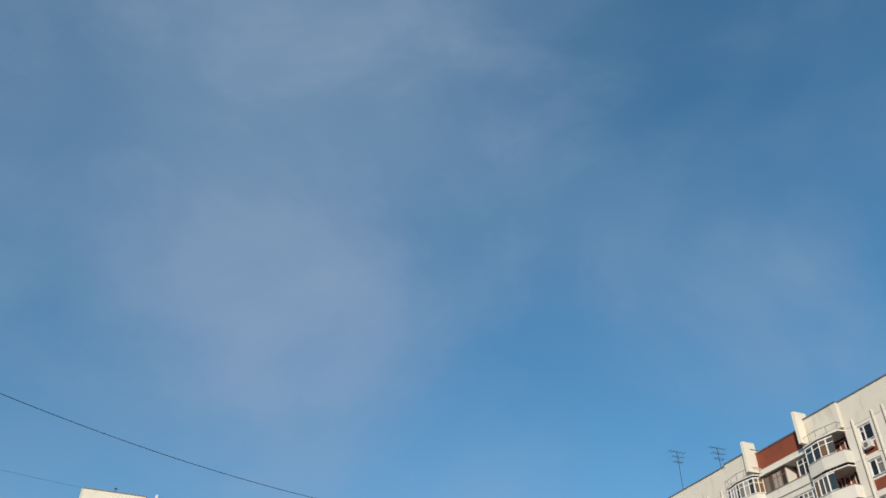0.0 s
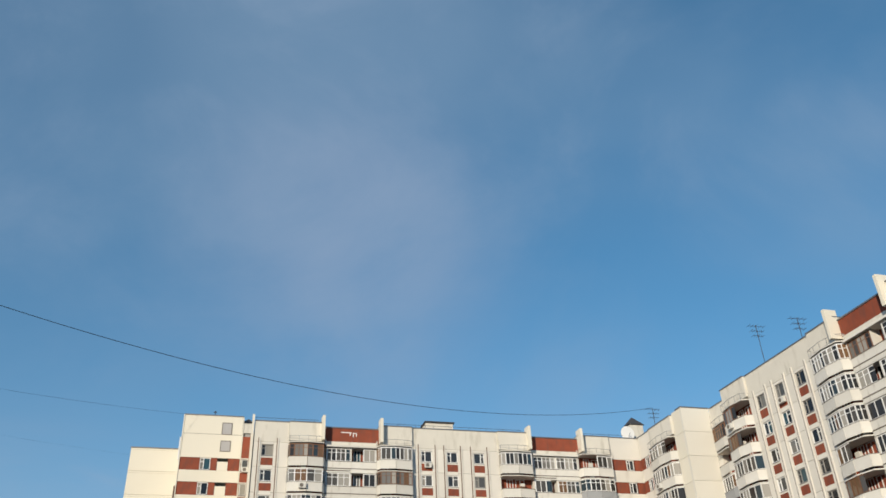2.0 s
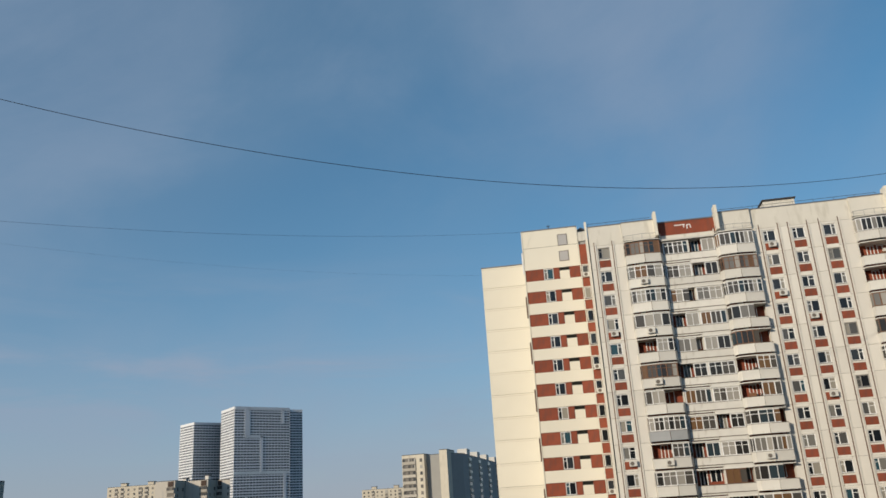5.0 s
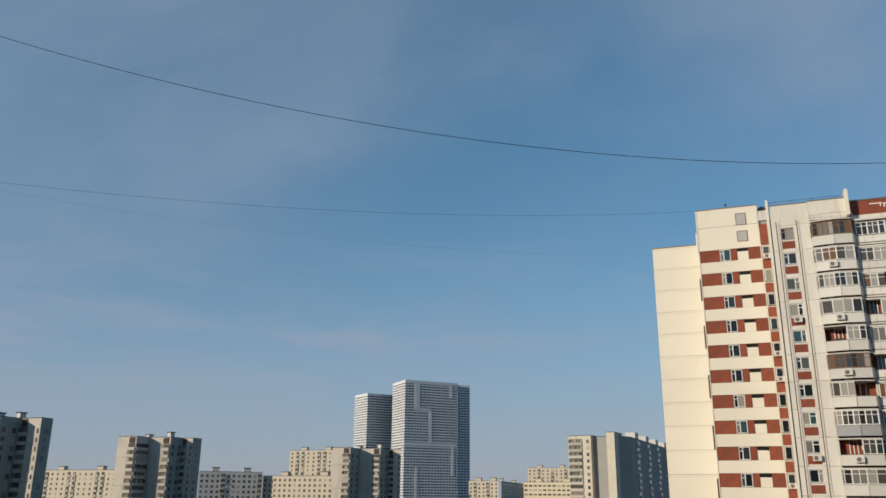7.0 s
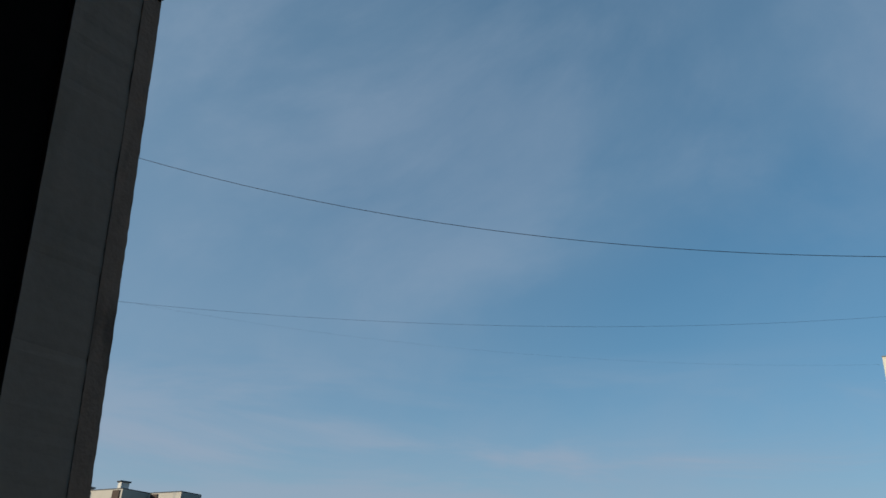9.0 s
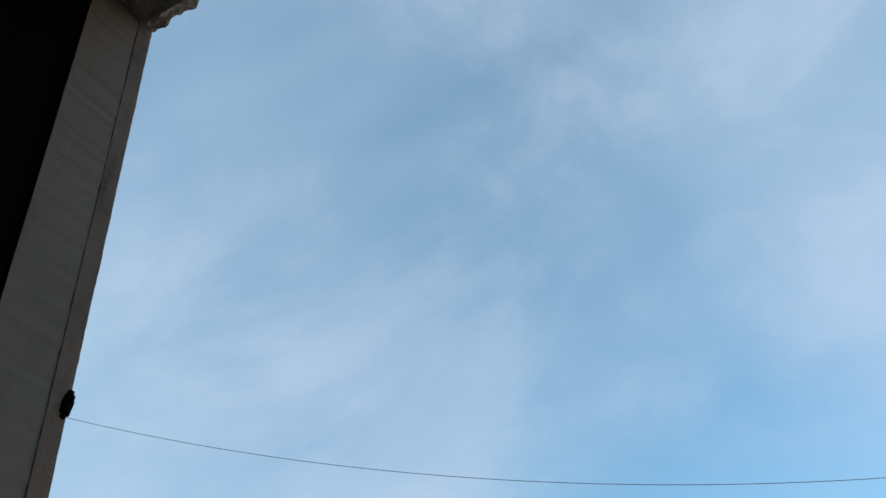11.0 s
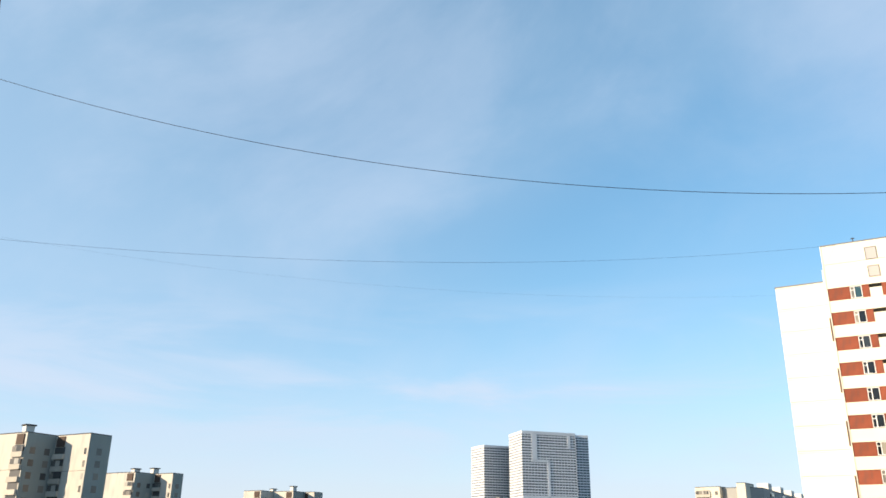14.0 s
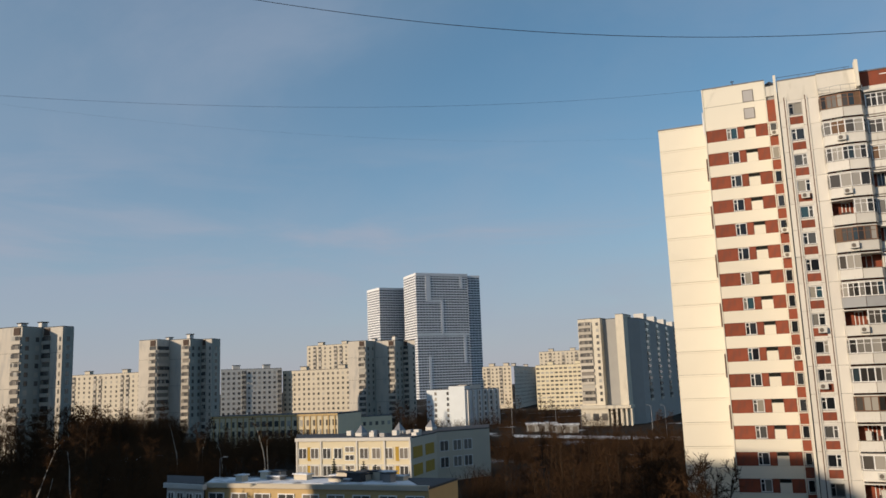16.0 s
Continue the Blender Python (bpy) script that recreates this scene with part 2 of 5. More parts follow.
# ---- ground ----
def build_ground():
    xs = sorted(set([-4500, -3000, -2000, -1400, -1000] + list(range(-800, 801, 20)) + [1000, 1400, 2000, 3000, 4500]))
    v = [(x, y, 0.35 * noise.noise(Vector((x * 0.03, y * 0.03, 0))) + 0.0) for x in xs for y in xs]
    n = len(xs)
    f = [(i * n + j, (i + 1) * n + j, (i + 1) * n + j + 1, i * n + j + 1) for i in range(n - 1) for j in range(n - 1)]
    me = bpy.data.meshes.new("ground")
    me.from_pydata(v, [], f)
    m = bpy.data.materials.new("thawing_ground")
    m.use_nodes = True
    nn, ll = m.node_tree.nodes, m.node_tree.links
    b = nn["Principled BSDF"]
    tc, a, c = nn.new("ShaderNodeTexCoord"), nn.new("ShaderNodeTexNoise"), nn.new("ShaderNodeTexNoise")
    a.inputs["Scale"].default_value, a.inputs["Detail"].default_value = 0.035, 8
    c.inputs["Scale"].default_value, c.inputs["Detail"].default_value = 0.8, 5
    ll.new(tc.outputs["Object"], a.inputs["Vector"])
    ll.new(tc.outputs["Object"], c.inputs["Vector"])
    soil, snow, ramp = nn.new("ShaderNodeMixRGB"), nn.new("ShaderNodeMixRGB"), nn.new("ShaderNodeValToRGB")
    soil.inputs["Color1"].default_value, soil.inputs["Color2"].default_value = (0.018, 0.014, 0.011, 1), (0.045, 0.034, 0.025, 1)
    ll.new(c.outputs["Fac"], soil.inputs["Fac"])
    ramp.color_ramp.elements[0].position, ramp.color_ramp.elements[1].position = 0.60, 0.66
    ll.new(a.outputs["Fac"], ramp.inputs["Fac"])
    ll.new(ramp.outputs["Color"], snow.inputs["Fac"])
    ll.new(soil.outputs["Color"], snow.inputs["Color1"])
    snow.inputs["Color2"].default_value = (0.55, 0.57, 0.6, 1)
    ll.new(snow.outputs["Color"], b.inputs["Base Color"])
    b.inputs["Roughness"].default_value, b.inputs["Specular IOR Level"].default_value = 0.95, 0.05
    me.materials.append(m)
    return tagged(new("ground", me), "brown winter ground with patches of old snow", "ground", kind="structure")


build_ground()

# ---- the long apartment house with balconies ----
FLOOR = 2.8
TOP_SILL = 47.2      # sill height of the top storey's windows
STOREYS = 17
HOUSE = pose(-18.0, 89.2, 0, 0, 0, 13.4)
house = thing("apartment_house", "seventeen-storey cream panel apartment house with red bands and balconies", "apartment building", HOUSE)
levels = [-FLOOR * k for k in range(STOREYS)]
rng = random.Random(5)


def ring_mesh(name, w, h, t, y0, y1, material):
    """A frame in one piece."""
    out, inn = [(0, 0), (w, 0), (w, h), (0, h)], [(t, t), (w - t, t), (w - t, h - t), (t, h - t)]
    g = Geo()
    for y in (y0, y1):
        g.v += [(x, y, z) for x, z in out] + [(x, y, z) for x, z in inn]
    for i in range(4):
        j = (i + 1) % 4
        g.f += [(i, j, j + 4, i + 4), (i + 12, j + 12, j + 8, i + 8), (i + 8, j + 8, j, i), (i + 4, j + 4, j + 12, i + 12)]
    return g.mesh(name, material)


def window_meshes(w, h, material, split=0.62, t=0.08):
    """Frame, mullion, transom, sill and panes of a casement window."""
    x = w * split
    a, b = (t, x - t * 0.6) if split < 0.5 else (x + t * 0.6, w - t)
    return [("window", ring_mesh("window_frame", w, h, t, -0.03, 0.09, material)),
            ("mullion", Geo().box(x - t * 0.6, x + t * 0.6, -0.025, 0.085, t, h - t).mesh("mullion", material)),
            ("transom", Geo().box(a, b, -0.02, 0.08, h * 0.68 - 0.03, h * 0.68 + 0.03).mesh("transom", material)),
            ("sill", Geo().box(-0.04, w + 0.04, -0.1, -0.032, -0.05, 0.01).mesh("sill", M_METAL)),
            ("pane", Geo().box(t, x, 0.03, 0.05, t, h - t).mesh("pane", M_GLASS)),
            ("pane", Geo().box(x, w - t, 0.034, 0.054, t, h - t).mesh("pane", M_GLASS))]


W_TYPES = [window_meshes(1.3, 1.27, M_WHITE, 0.35), window_meshes(1.3, 1.27, M_WHITE, 0.65), window_meshes(1.3, 1.27, M_GREYF, 0.35), window_meshes(1.3, 1.27, M_WHITE, 0.5)]
W_NARROW = window_meshes(0.78, 1.3, M_AC, 0.12, 0.06)
W_BAND = window_meshes(0.95, 1.27, M_WHITE, 0.4)
W_STAIR = window_meshes(1.16, 1.36, M_WHITE, 0.36, 0.07)
M_SHUT = mat("dull_shutter", (0.42, 0.41, 0.41), vary=0.06)
# grey of painted panels, and of the slab's darkened shade side
M_GREYSHADE = mat("grey_panel_and_shade_side", (0.33, 0.325, 0.31), vary=0.06, scale=0.3)
M_VENT = mat("vent_slot_shade_black", (0.02, 0.022, 0.02), vary=0.2, spec=0.1)
M_SEAM = mat("faint_panel_seam", (0.5, 0.45, 0.36), vary=0.1)
G_RED = {w: Geo().box(0, w, -0.012, 0.03, 0, 0.82).mesh("red_panel", M_RED) for w in (1.3,)}
AC_CASE = Geo().box(0, 0.8, -0.32, 0, 0, 0.56)
AC_CASE = AC_CASE.mesh("case", M_AC)
AC_FAN = Geo()
AC_FAN.rod((0.3, -0.335, 0.28), (0.3, -0.32, 0.28), 0.21, 14)
AC_FAN = AC_FAN.mesh("fan_grille", M_JOINT)


def window(parent, m, kind=None):
    pieces = kind or rng.choice(W_TYPES)
    ob = put("window", pieces[0][1], parent, m)
    for name, me in pieces[1:]:
        put(name, me, ob)
    return ob


def air_conditioner(parent, m):
    ob = put("air_conditioner", AC_CASE, parent, m, "pale outdoor air conditioning unit")
    put("fan_grille", AC_FAN, ob)


_panel_cache = {}


def panel_stack(parent, m, a0, a1, tops, h, material, depth=0.3):
    key = (round(a1 - a0, 3), h, material.name, depth)
    if key not in _panel_cache:
        _panel_cache[key] = Geo().box(0.012, a1 - a0 - 0.012, 0, depth, 0.02, h - 0.012).mesh("panel", material)
    for z in tops:
        put("panel", _panel_cache[key], parent, m @ pose(a0, 0, z - h))


def windowed_bay(parent, m, a0, a1, cols):
    """Plain wall with columns of windows between pairs of brown ribs, red panels under the windows."""
    roof = 51.1
    part("wall_core", Geo().box(a0, a1, 0.3, 0.9, 0, roof), M_JOINT, parent, "", m)
    edges = [a0] + [e for c in cols for e in (c, c + 1.3)] + [a1]
    for i in range(0, len(edges), 2):
        panel_stack(parent, m, edges[i], edges[i + 1], [TOP_SILL + 1.55 + z for z in levels], FLOOR, M_FACADE)
    part("attic_wall", Geo().box(a0 + 0.01, a1 - 0.01, -0.01, 0.3, TOP_SILL + 1.56, roof), M_ATTIC, parent, "", m)
    part("coping", Geo().box(a0, a1, -0.08, 0.4, roof, roof + 0.1), M_METAL, parent, "", m)
    for c in cols:
        for z in levels:
            window(parent, m @ pose(c, 0.12, TOP_SILL + z))
            put("red_panel", G_RED[1.3], parent, m @ pose(c, 0.06, TOP_SILL - 1.05 + z))
            part_lintel = m @ pose(c, 0, TOP_SILL + z)
            put("lintel", LINTEL, parent, part_lintel)
            put("sill_wall", SILLWALL, parent, part_lintel)
            if rng.random() < 0.17:
                air_conditioner(parent, m @ pose(c + rng.uniform(0, 0.6), -0.03, TOP_SILL - 0.75 + z))
        for e in (c - 0.42, c + 1.3 + 0.32):
            part("rib", Geo().box(e, e + 0.1, -0.05, 0.0, 0, TOP_SILL + 2.0), M_RIB, parent, "narrow brown vertical rib", m)
            part("rib", Geo().box(e + 0.1, e + 0.24, -0.08, 0.0, 0, TOP_SILL + 2.0), M_FACADE, parent, "", m)


LINTEL = Geo().box(0.0, 1.3, 0.0, 0.3, 1.28, 1.54).mesh("lintel", M_FACADE)
SILLWALL = Geo().box(0.0, 1.3, 0.07, 0.3, -1.24, -0.01).mesh("sill_wall", M_FACADE)


def balcony_outline(w, flip):
    pts = [(0.0, 0.0), (0.1, -0.72), (w / 2, -1.05), (w - 0.35, -0.82), (w, -0.02)]
    return [(w - x, y) for x, y in reversed(pts)] if flip else pts


def inset(pts, d):
    cx = sum(p[0] for p in pts) / len(pts)
    return [(x + (d if x < cx else -d) * (1 if abs(x - cx) > 0.3 else 0), min(0.0, y + d)) for x, y in pts]


def along(pts, spacing):
    """Points at about even steps along a plan polyline."""
    out = []
    for (x0, y0), (x1, y1) in zip(pts, pts[1:]):
        n = max(1, round(math.hypot(x1 - x0, y1 - y0) / spacing))
        out += [(x0 + (x1 - x0) * i / n, y0 + (y1 - y0) * i / n) for i in range(n)]
    return out + [pts[-1]]


def glazing(pts, kind, z0, z1):
    """Frame and panes of a glazed balcony along its outline, thickened inwards."""
    material, spacing, open_from, open_to, rail = kind
    fr, pa = Geo(), Geo()
    pts = inset(pts, 0.06)
    stops = along(pts, spacing)
    n = len(stops)
    for i, (x, y) in enumerate(stops):
        if open_from <= i / n < open_to:
            continue
        wide = 0.055 if i % 2 == 0 else 0.032
        fr.box(x - wide, x + wide, y - 0.02, y + 0.05, z0, z1)
        if i + 1 < n:
            x2, y2 = stops[i + 1]
            seg = [(x, y), (x2, y2)]
            fr.strip(seg, 0.05, z0, z0 + 0.08).strip(seg, 0.05, z1 - 0.09, z1)
            if rail:
                fr.strip(seg, 0.05, z0 + (z1 - z0) * 0.66, z0 + (z1 - z0) * 0.66 + 0.05)
            pa.strip([(x, y + 0.02), (x2, y2 + 0.02)], 0.012, z0 + 0.05, z1 - 0.05)
    return (fr.mesh("glazing_frame", material) if fr.v else None), (pa.mesh("pane", M_GLASSB) if pa.v else None)


GLAZE = [(M_WHITE, 0.62, 2, 2, False), (M_WHITE, 0.5, 2, 2, True), (M_WHITE, 0.8, 2, 2, False), (M_WOOD, 0.55, 2, 2, True), (M_WHITE, 0.7, 2, 2, True), (M_WHITE, 0.62, 0.0, 0.35, False),
         (M_WOOD, 0.6, 0.55, 1.1, False), (M_WHITE, 0.75, 0.6, 1.1, True), (M_WHITE, 0.66, 0.0, 0.4, True), (M_WHITE, 0.7, 0.5, 1.1, False), (M_WHITE, 0.55, 2, 2, False), (M_GREYF, 0.8, -1, 2, False)]
_glaze_cache = {}


def glazed(parent, key, pts, z0, z1, bag=None):
    k = (bag or rng).randrange(len(GLAZE))
    if (key, k) not in _glaze_cache:
        _glaze_cache[key, k] = glazing(pts, GLAZE[k], z0, z1)
    fr, pa = _glaze_cache[key, k]
    if fr:
        put("glazing_frame", fr, parent)
    if pa:
        put("pane", pa, parent)


ROOM = Geo().box(0.35, 1.15, 0.16, 0.2, -0.9, 1.25).box(1.45, 2.6, 0.16, 0.2, 0, 1.25)
ROOM_FRAME = Geo()
for _a, _b, _c in ((0.35, 1.15, -0.9), (1.45, 2.6, 0.0)):
    ROOM_FRAME.box(_a, _a + 0.08, 0.1, 0.2, _c, 1.25).box(_b - 0.08, _b, 0.1, 0.2, _c, 1.25).box(_a, _b, 0.1, 0.2, 1.17, 1.25).box((_a + _b) / 2 - 0.04, (_a + _b) / 2 + 0.04, 0.1, 0.2, _c, 1.25)
ROOM, ROOM_FRAME = ROOM.mesh("pane", M_GLASS), ROOM_FRAME.mesh("window_frame", M_WHITE)
_balc_cache = {}


def balcony_bay(parent, m, a0, a1, flip, fin=True):
    """A column of trapezoid balconies, each glazed in its own way, before a set-back wall, under an attic wall with a fin."""
    w = a1 - a0
    key = (round(w, 2), flip)
    pts = balcony_outline(w, flip)
    back = m @ pose(0, 0.75, 0)
    part("wall_core", Geo().box(a0, a1, 0.3, 0.5, 0, 49), M_JOINT, parent, "", back)
    panel_stack(parent, back, a0, a1, [TOP_SILL + 1.55 + z for z in levels], FLOOR, M_RED)
    part("side_wall", Geo().box(a0, a0 + 0.12, -0.02, 0.75, 0, 49.3), M_FACADE, parent, "", m)
    part("side_wall", Geo().box(a1 - 0.12, a1, -0.02, 0.75, 0, 49.3), M_FACADE, parent, "", m)
    f = (a0 + 0.3, a0 + 0.62) if flip else (a1 - 0.62, a1 - 0.3)
    b0, b1 = (f[0], a1) if flip and fin else (a0, f[1] if fin else a1)
    part("attic_wall", Geo().box(b0 + 0.01, b1 - 0.01, -0.3, 0.9, TOP_SILL + 1.75, 51.1), M_ATTIC, parent, "", m)
    part("coping", Geo().box(b0, b1, -0.38, 0.95, 51.1, 51.2), M_METAL, parent, "", m)
    if key not in _balc_cache:
        par, slab = Geo(), Geo()
        for (x0, y0), (x1, y1) in zip(pts, pts[1:]):
            L = math.hypot(x1 - x0, y1 - y0)
            ux, uy = (x1 - x0) / L * 0.03, (y1 - y0) / L * 0.03
            par.strip([(x0 + ux, y0 + uy), (x1 - ux, y1 - uy)], 0.08, 0.2, 1.2)
        slab.prism(list(pts) + [(w, 0.7), (0.0, 0.7)], -0.11, -0.01)
        rail = Geo().strip([(x, y - 0.03) for x, y in pts], 0.14, 1.2, 1.25)
        _balc_cache[key] = (par.mesh("parapet", M_PARAPET), par.mesh("parapet", M_PARAPET2), slab.mesh("slab", M_PARAPET), rail.mesh("rail", M_JOINT))
    par, par2, slab, rail = _balc_cache[key]
    for z in levels:
        b = put("balcony", slab, parent, m @ pose(a0, 0, 45.78 + z), "concrete balcony with glazed upper half")
        put("parapet", par2 if rng.random() < 0.04 else par, b)
        put("handrail", rail, b)
        glazed(b, ("b", key), pts, 1.25, 2.69)
        put("window_frame", ROOM_FRAME, b, pose(0.7, 0.6, 1.42))
        put("pane", ROOM, b, pose(0.7, 0.6, 1.42))
        if rng.random() < 0.12:
            air_conditioner(parent, m @ pose(a0 + w * 0.3, -1.02, 46.25 + z))
        for _ in range(2):
            if rng.random() < 0.5:
                k = rng.randrange(3)
                put("stored_thing", STORED[k], b, pose(rng.uniform(0.5, w - 1.2), 0.1, 0.0))
    cap = put("balcony_canopy", slab, parent, m @ pose(a0, 0, 45.78 + FLOOR + 0.14), "thin concrete slab over the top balcony")
    rail2 = Geo().strip(inset(pts, 0.02), 0.03, 0.62, 0.66)
    for x, y in along(pts, 1.0):
        rail2.box(x - 0.012, x + 0.012, y, y + 0.03, 0.0, 0.64)
    part("railing", rail2, M_METAL, cap)
    if fin:
        part("roof_fin", Geo().box(f[0], f[1], -1.1, 0.2, TOP_SILL + 1.75, 51.8), M_CREAM, parent, "cream concrete fin above the roof edge", m)


STORED = [Geo().box(0, 0.7, 0, 0.4, 0, 1.75).mesh("cupboard", M_WOOD), Geo().box(0, 0.5, 0, 0.35, 0, 2.1).mesh("board", M_AC), Geo().box(0, 0.9, 0, 0.3, 0, 1.6).mesh("chest", mat("dark_chest", (0.07, 0.055, 0.05)))]


def loggia_bay(parent, m, a0, a1):
    """Recessed loggias between two balcony columns."""
    w = a1 - a0
    part("wall_core", Geo().box(a0, a1, 1.3, 1.6, 0, 50.7), M_JOINT, parent, "", m)
    panel_stack(parent, m @ pose(0, 1.0, 0), a0, a1, [TOP_SILL + 1.55 + z for z in levels], FLOOR, M_RED)
    part("side_wall", Geo().box(a0 - 0.12, a0, 0.3, 1.3, 0, 50.7), M_FACADE, parent, "", m)
    part("side_wall", Geo().box(a1, a1 + 0.12, 0.3, 1.3, 0, 50.7), M_FACADE, parent, "", m)
    part("attic_panel", Geo().box(a0 - 0.3, a1 + 0.3, 0.1, 0.4, 49.12, 50.72), M_RED, parent, "brick-red attic panel", m)
    part("coping", Geo().box(a0 - 0.3, a1 + 0.3, 0.02, 0.5, 50.72, 50.85), M_METAL, parent, "", m)
    slab = Geo().box(0, w, -0.1, 1.05, -0.16, 0).mesh("slab", M_PARAPET)
    par = Geo().box(0, w * 0.5 - 0.01, -0.08, 0, 0, 1.1).box(w * 0.5 + 0.01, w, -0.08, 0, 0, 1.1).mesh("parapet", M_PARAPET)
    par2 = Geo().box(0, w * 0.5 - 0.01, -0.06, 0.02, 0.12, 1.1).box(w * 0.5 + 0.01, w, -0.09, -0.01, 0, 1.1).mesh("parapet", M_PARAPET)
    lip = Geo().box(0, w, -0.12, -0.02, 0.28, 0.36).box(0, w, -0.12, 0.02, 1.1, 1.16).mesh("rail", M_JOINT)
    part("partition", Geo().box(a0 + w / 2 - 0.06, a0 + w / 2 + 0.06, 0.02, 1.0, 0, 49.1), M_FACADE, parent, "", m)
    for z in levels:
        b = put("loggia", slab, parent, m @ pose(a0, 0, 45.72 + z), "recessed loggia with parapet")
        put("parapet", rng.choice((par, par2)), b)
        put("handrail", lip, b)
        for half in (0, 1):
            h0, h1 = half * w / 2 + 0.06, (half + 1) * w / 2 - 0.06
            glazed(b, ("l", half, round(w, 2)), [(h0, 0.0), (h1, 0.0)], 1.16, 2.62)
            put("window_frame", ROOM_FRAME, b, pose(h0, 0.8, 1.48))
            put("pane", ROOM, b, pose(h0, 0.8, 1.48))
    part("loggia_roof", Geo().box(a0, a1, -0.35, 1.05, 48.42, 48.62), M_PARAPET, parent, "projecting concrete slab over the top loggia", m)
    part("loggia_beam", Geo().box(a0, a1, 0.0, 0.4, 48.62, 49.11), M_ATTIC, parent, "", m)


def banded_bay(parent, m, a0, a1, reds, wins, vent=None, top=51.15, z_red=45.1, h_red=1.35, win=None, wall=None):
    """Cream parapet bands and red window bands, storey by storey."""
    part("wall_core", Geo().box(a0, a1, 0.3, 0.9, 0, top), M_JOINT, parent, "", m)
    red0 = z_red
    bands = [red0 + z for z in levels]
    wall = wall or M_CREAM
    panel_stack(parent, m, a0, a1, bands, FLOOR - h_red, wall)
    for zb in bands:
        for r0, r1 in reds:
            key = ("red", round(r1 - r0, 3), h_red)
            if key not in _panel_cache:
                _panel_cache[key] = Geo().box(0.01, r1 - r0 - 0.01, 0.03, 0.3, 0, h_red - 0.01).mesh("red_panel", M_RED)
            put("red_panel", _panel_cache[key], parent, m @ pose(r0, 0, zb))
        for w0, w1 in wins:
            window(parent, m @ pose(w0 + 0.01, 0.1, zb + 0.06), win or W_BAND)
        if vent:
            key = ("vent", round(vent[1] - vent[0], 3))
            if key not in _panel_cache:
                # a near-black box stands for the shade inside the vent slot
                _panel_cache[key] = (Geo().box(0.0, vent[1] - vent[0], 0.0, 0.3, 0, h_red - 0.42).mesh("panel", M_CREAM), Geo().box(0.05, vent[1] - vent[0] - 0.05, 0.2, 0.28, h_red - 0.42, h_red - 0.02).mesh("pane", M_VENT))
            put("panel", _panel_cache[key][0], parent, m @ pose(vent[0], 0, zb))
            put("window_pane", _panel_cache[key][1], parent, m @ pose(vent[0], 0, zb))
    part("attic_wall", Geo().box(a0 + 0.01, a1 - 0.01, -0.01, 0.3, red0 + h_red, top), wall, parent, "", m)
    part("coping", Geo().box(a0 - 0.05, a1 + 0.05, -0.08, 0.45, top, top + 0.1), M_METAL, parent, "", m)


ID = Matrix.Identity(4)
# stair end with red and cream bands, set back from the front; its blank gable stands further back beside it
STAIR_Y, STAIR_TOP, STAIR_RED = 5.3, 53.24, 46.8
blk = pose(0, STAIR_Y, 0)
banded_bay(house, blk, -7.65, -0.96, [(-7.63, -5.42), (-4.22, -3.5), (-2.3, -0.98)], [(-5.42, -4.24)], (-3.48, -2.3), top=STAIR_TOP, z_red=STAIR_RED, h_red=1.44, win=W_STAIR, wall=M_CREAM)
part("side_wall", Geo().box(-7.77, -7.65, STAIR_Y - 0.06, 12.3, 0, STAIR_TOP), M_CREAM, house)
part("side_wall", Geo().box(-0.96, -0.86, STAIR_Y + 0.02, STAIR_Y + 1.2, 0, STAIR_TOP), M_CREAM, house)
for z, h in ((51.05, 1.36), (49.05, 1.2)):
    ob = part("shutter", Geo().box(0, 1.08, -0.02, 0.04, 0, h), M_SHUT, house, "grey blind square window", blk @ pose(-3.3, -0.02, z))
    put("frame", ring_mesh("frame", 1.16, h + 0.08, 0.06, -0.05, 0.02, M_JOINT), ob, pose(-0.04, 0, -0.04))
part("panel_joint", Geo().box(-7.6, -1.0, -0.012, 0.05, 0, 0.035), M_JOINT, house, "", blk @ pose(0, -0.01, 51.0))
# white edge piece on top; dark strips below stand for the gable's shadow sliver
for z in levels[0::2]:
    part("edge_strip", Geo().box(-7.92, -7.772, STAIR_Y - 0.1, STAIR_Y + 0.1, 47.9 + z, 50.5 + z), M_RIB if z else M_WHITE, house)
GABLE_Y, GABLE_TOP = 12.1, 51.1
gable_tops = [GABLE_TOP + z for z in levels] + [GABLE_TOP - FLOOR * STOREYS]
part("wall_core", Geo().box(-13.73, -7.5, GABLE_Y + 0.3, GABLE_Y + 1.0, 0, GABLE_TOP), M_JOINT, house)
panel_stack(house, pose(0, GABLE_Y, 0), -13.73, -7.5, gable_tops, FLOOR, M_CREAM)
for z in levels:
    part("panel_joint", Geo().box(-13.7, -7.8, GABLE_Y - 0.008, GABLE_Y + 0.02, GABLE_TOP - 0.24 + z, GABLE_TOP - 0.215 + z), M_SEAM, house)
part("coping", Geo().box(-13.78, -7.5, GABLE_Y - 0.1, GABLE_Y + 0.5, GABLE_TOP, GABLE_TOP + 0.1), M_METAL, house)
part("side_wall", Geo().box(-13.73, -13.43, GABLE_Y + 0.3, 22, 0, GABLE_TOP), M_CREAM, house)
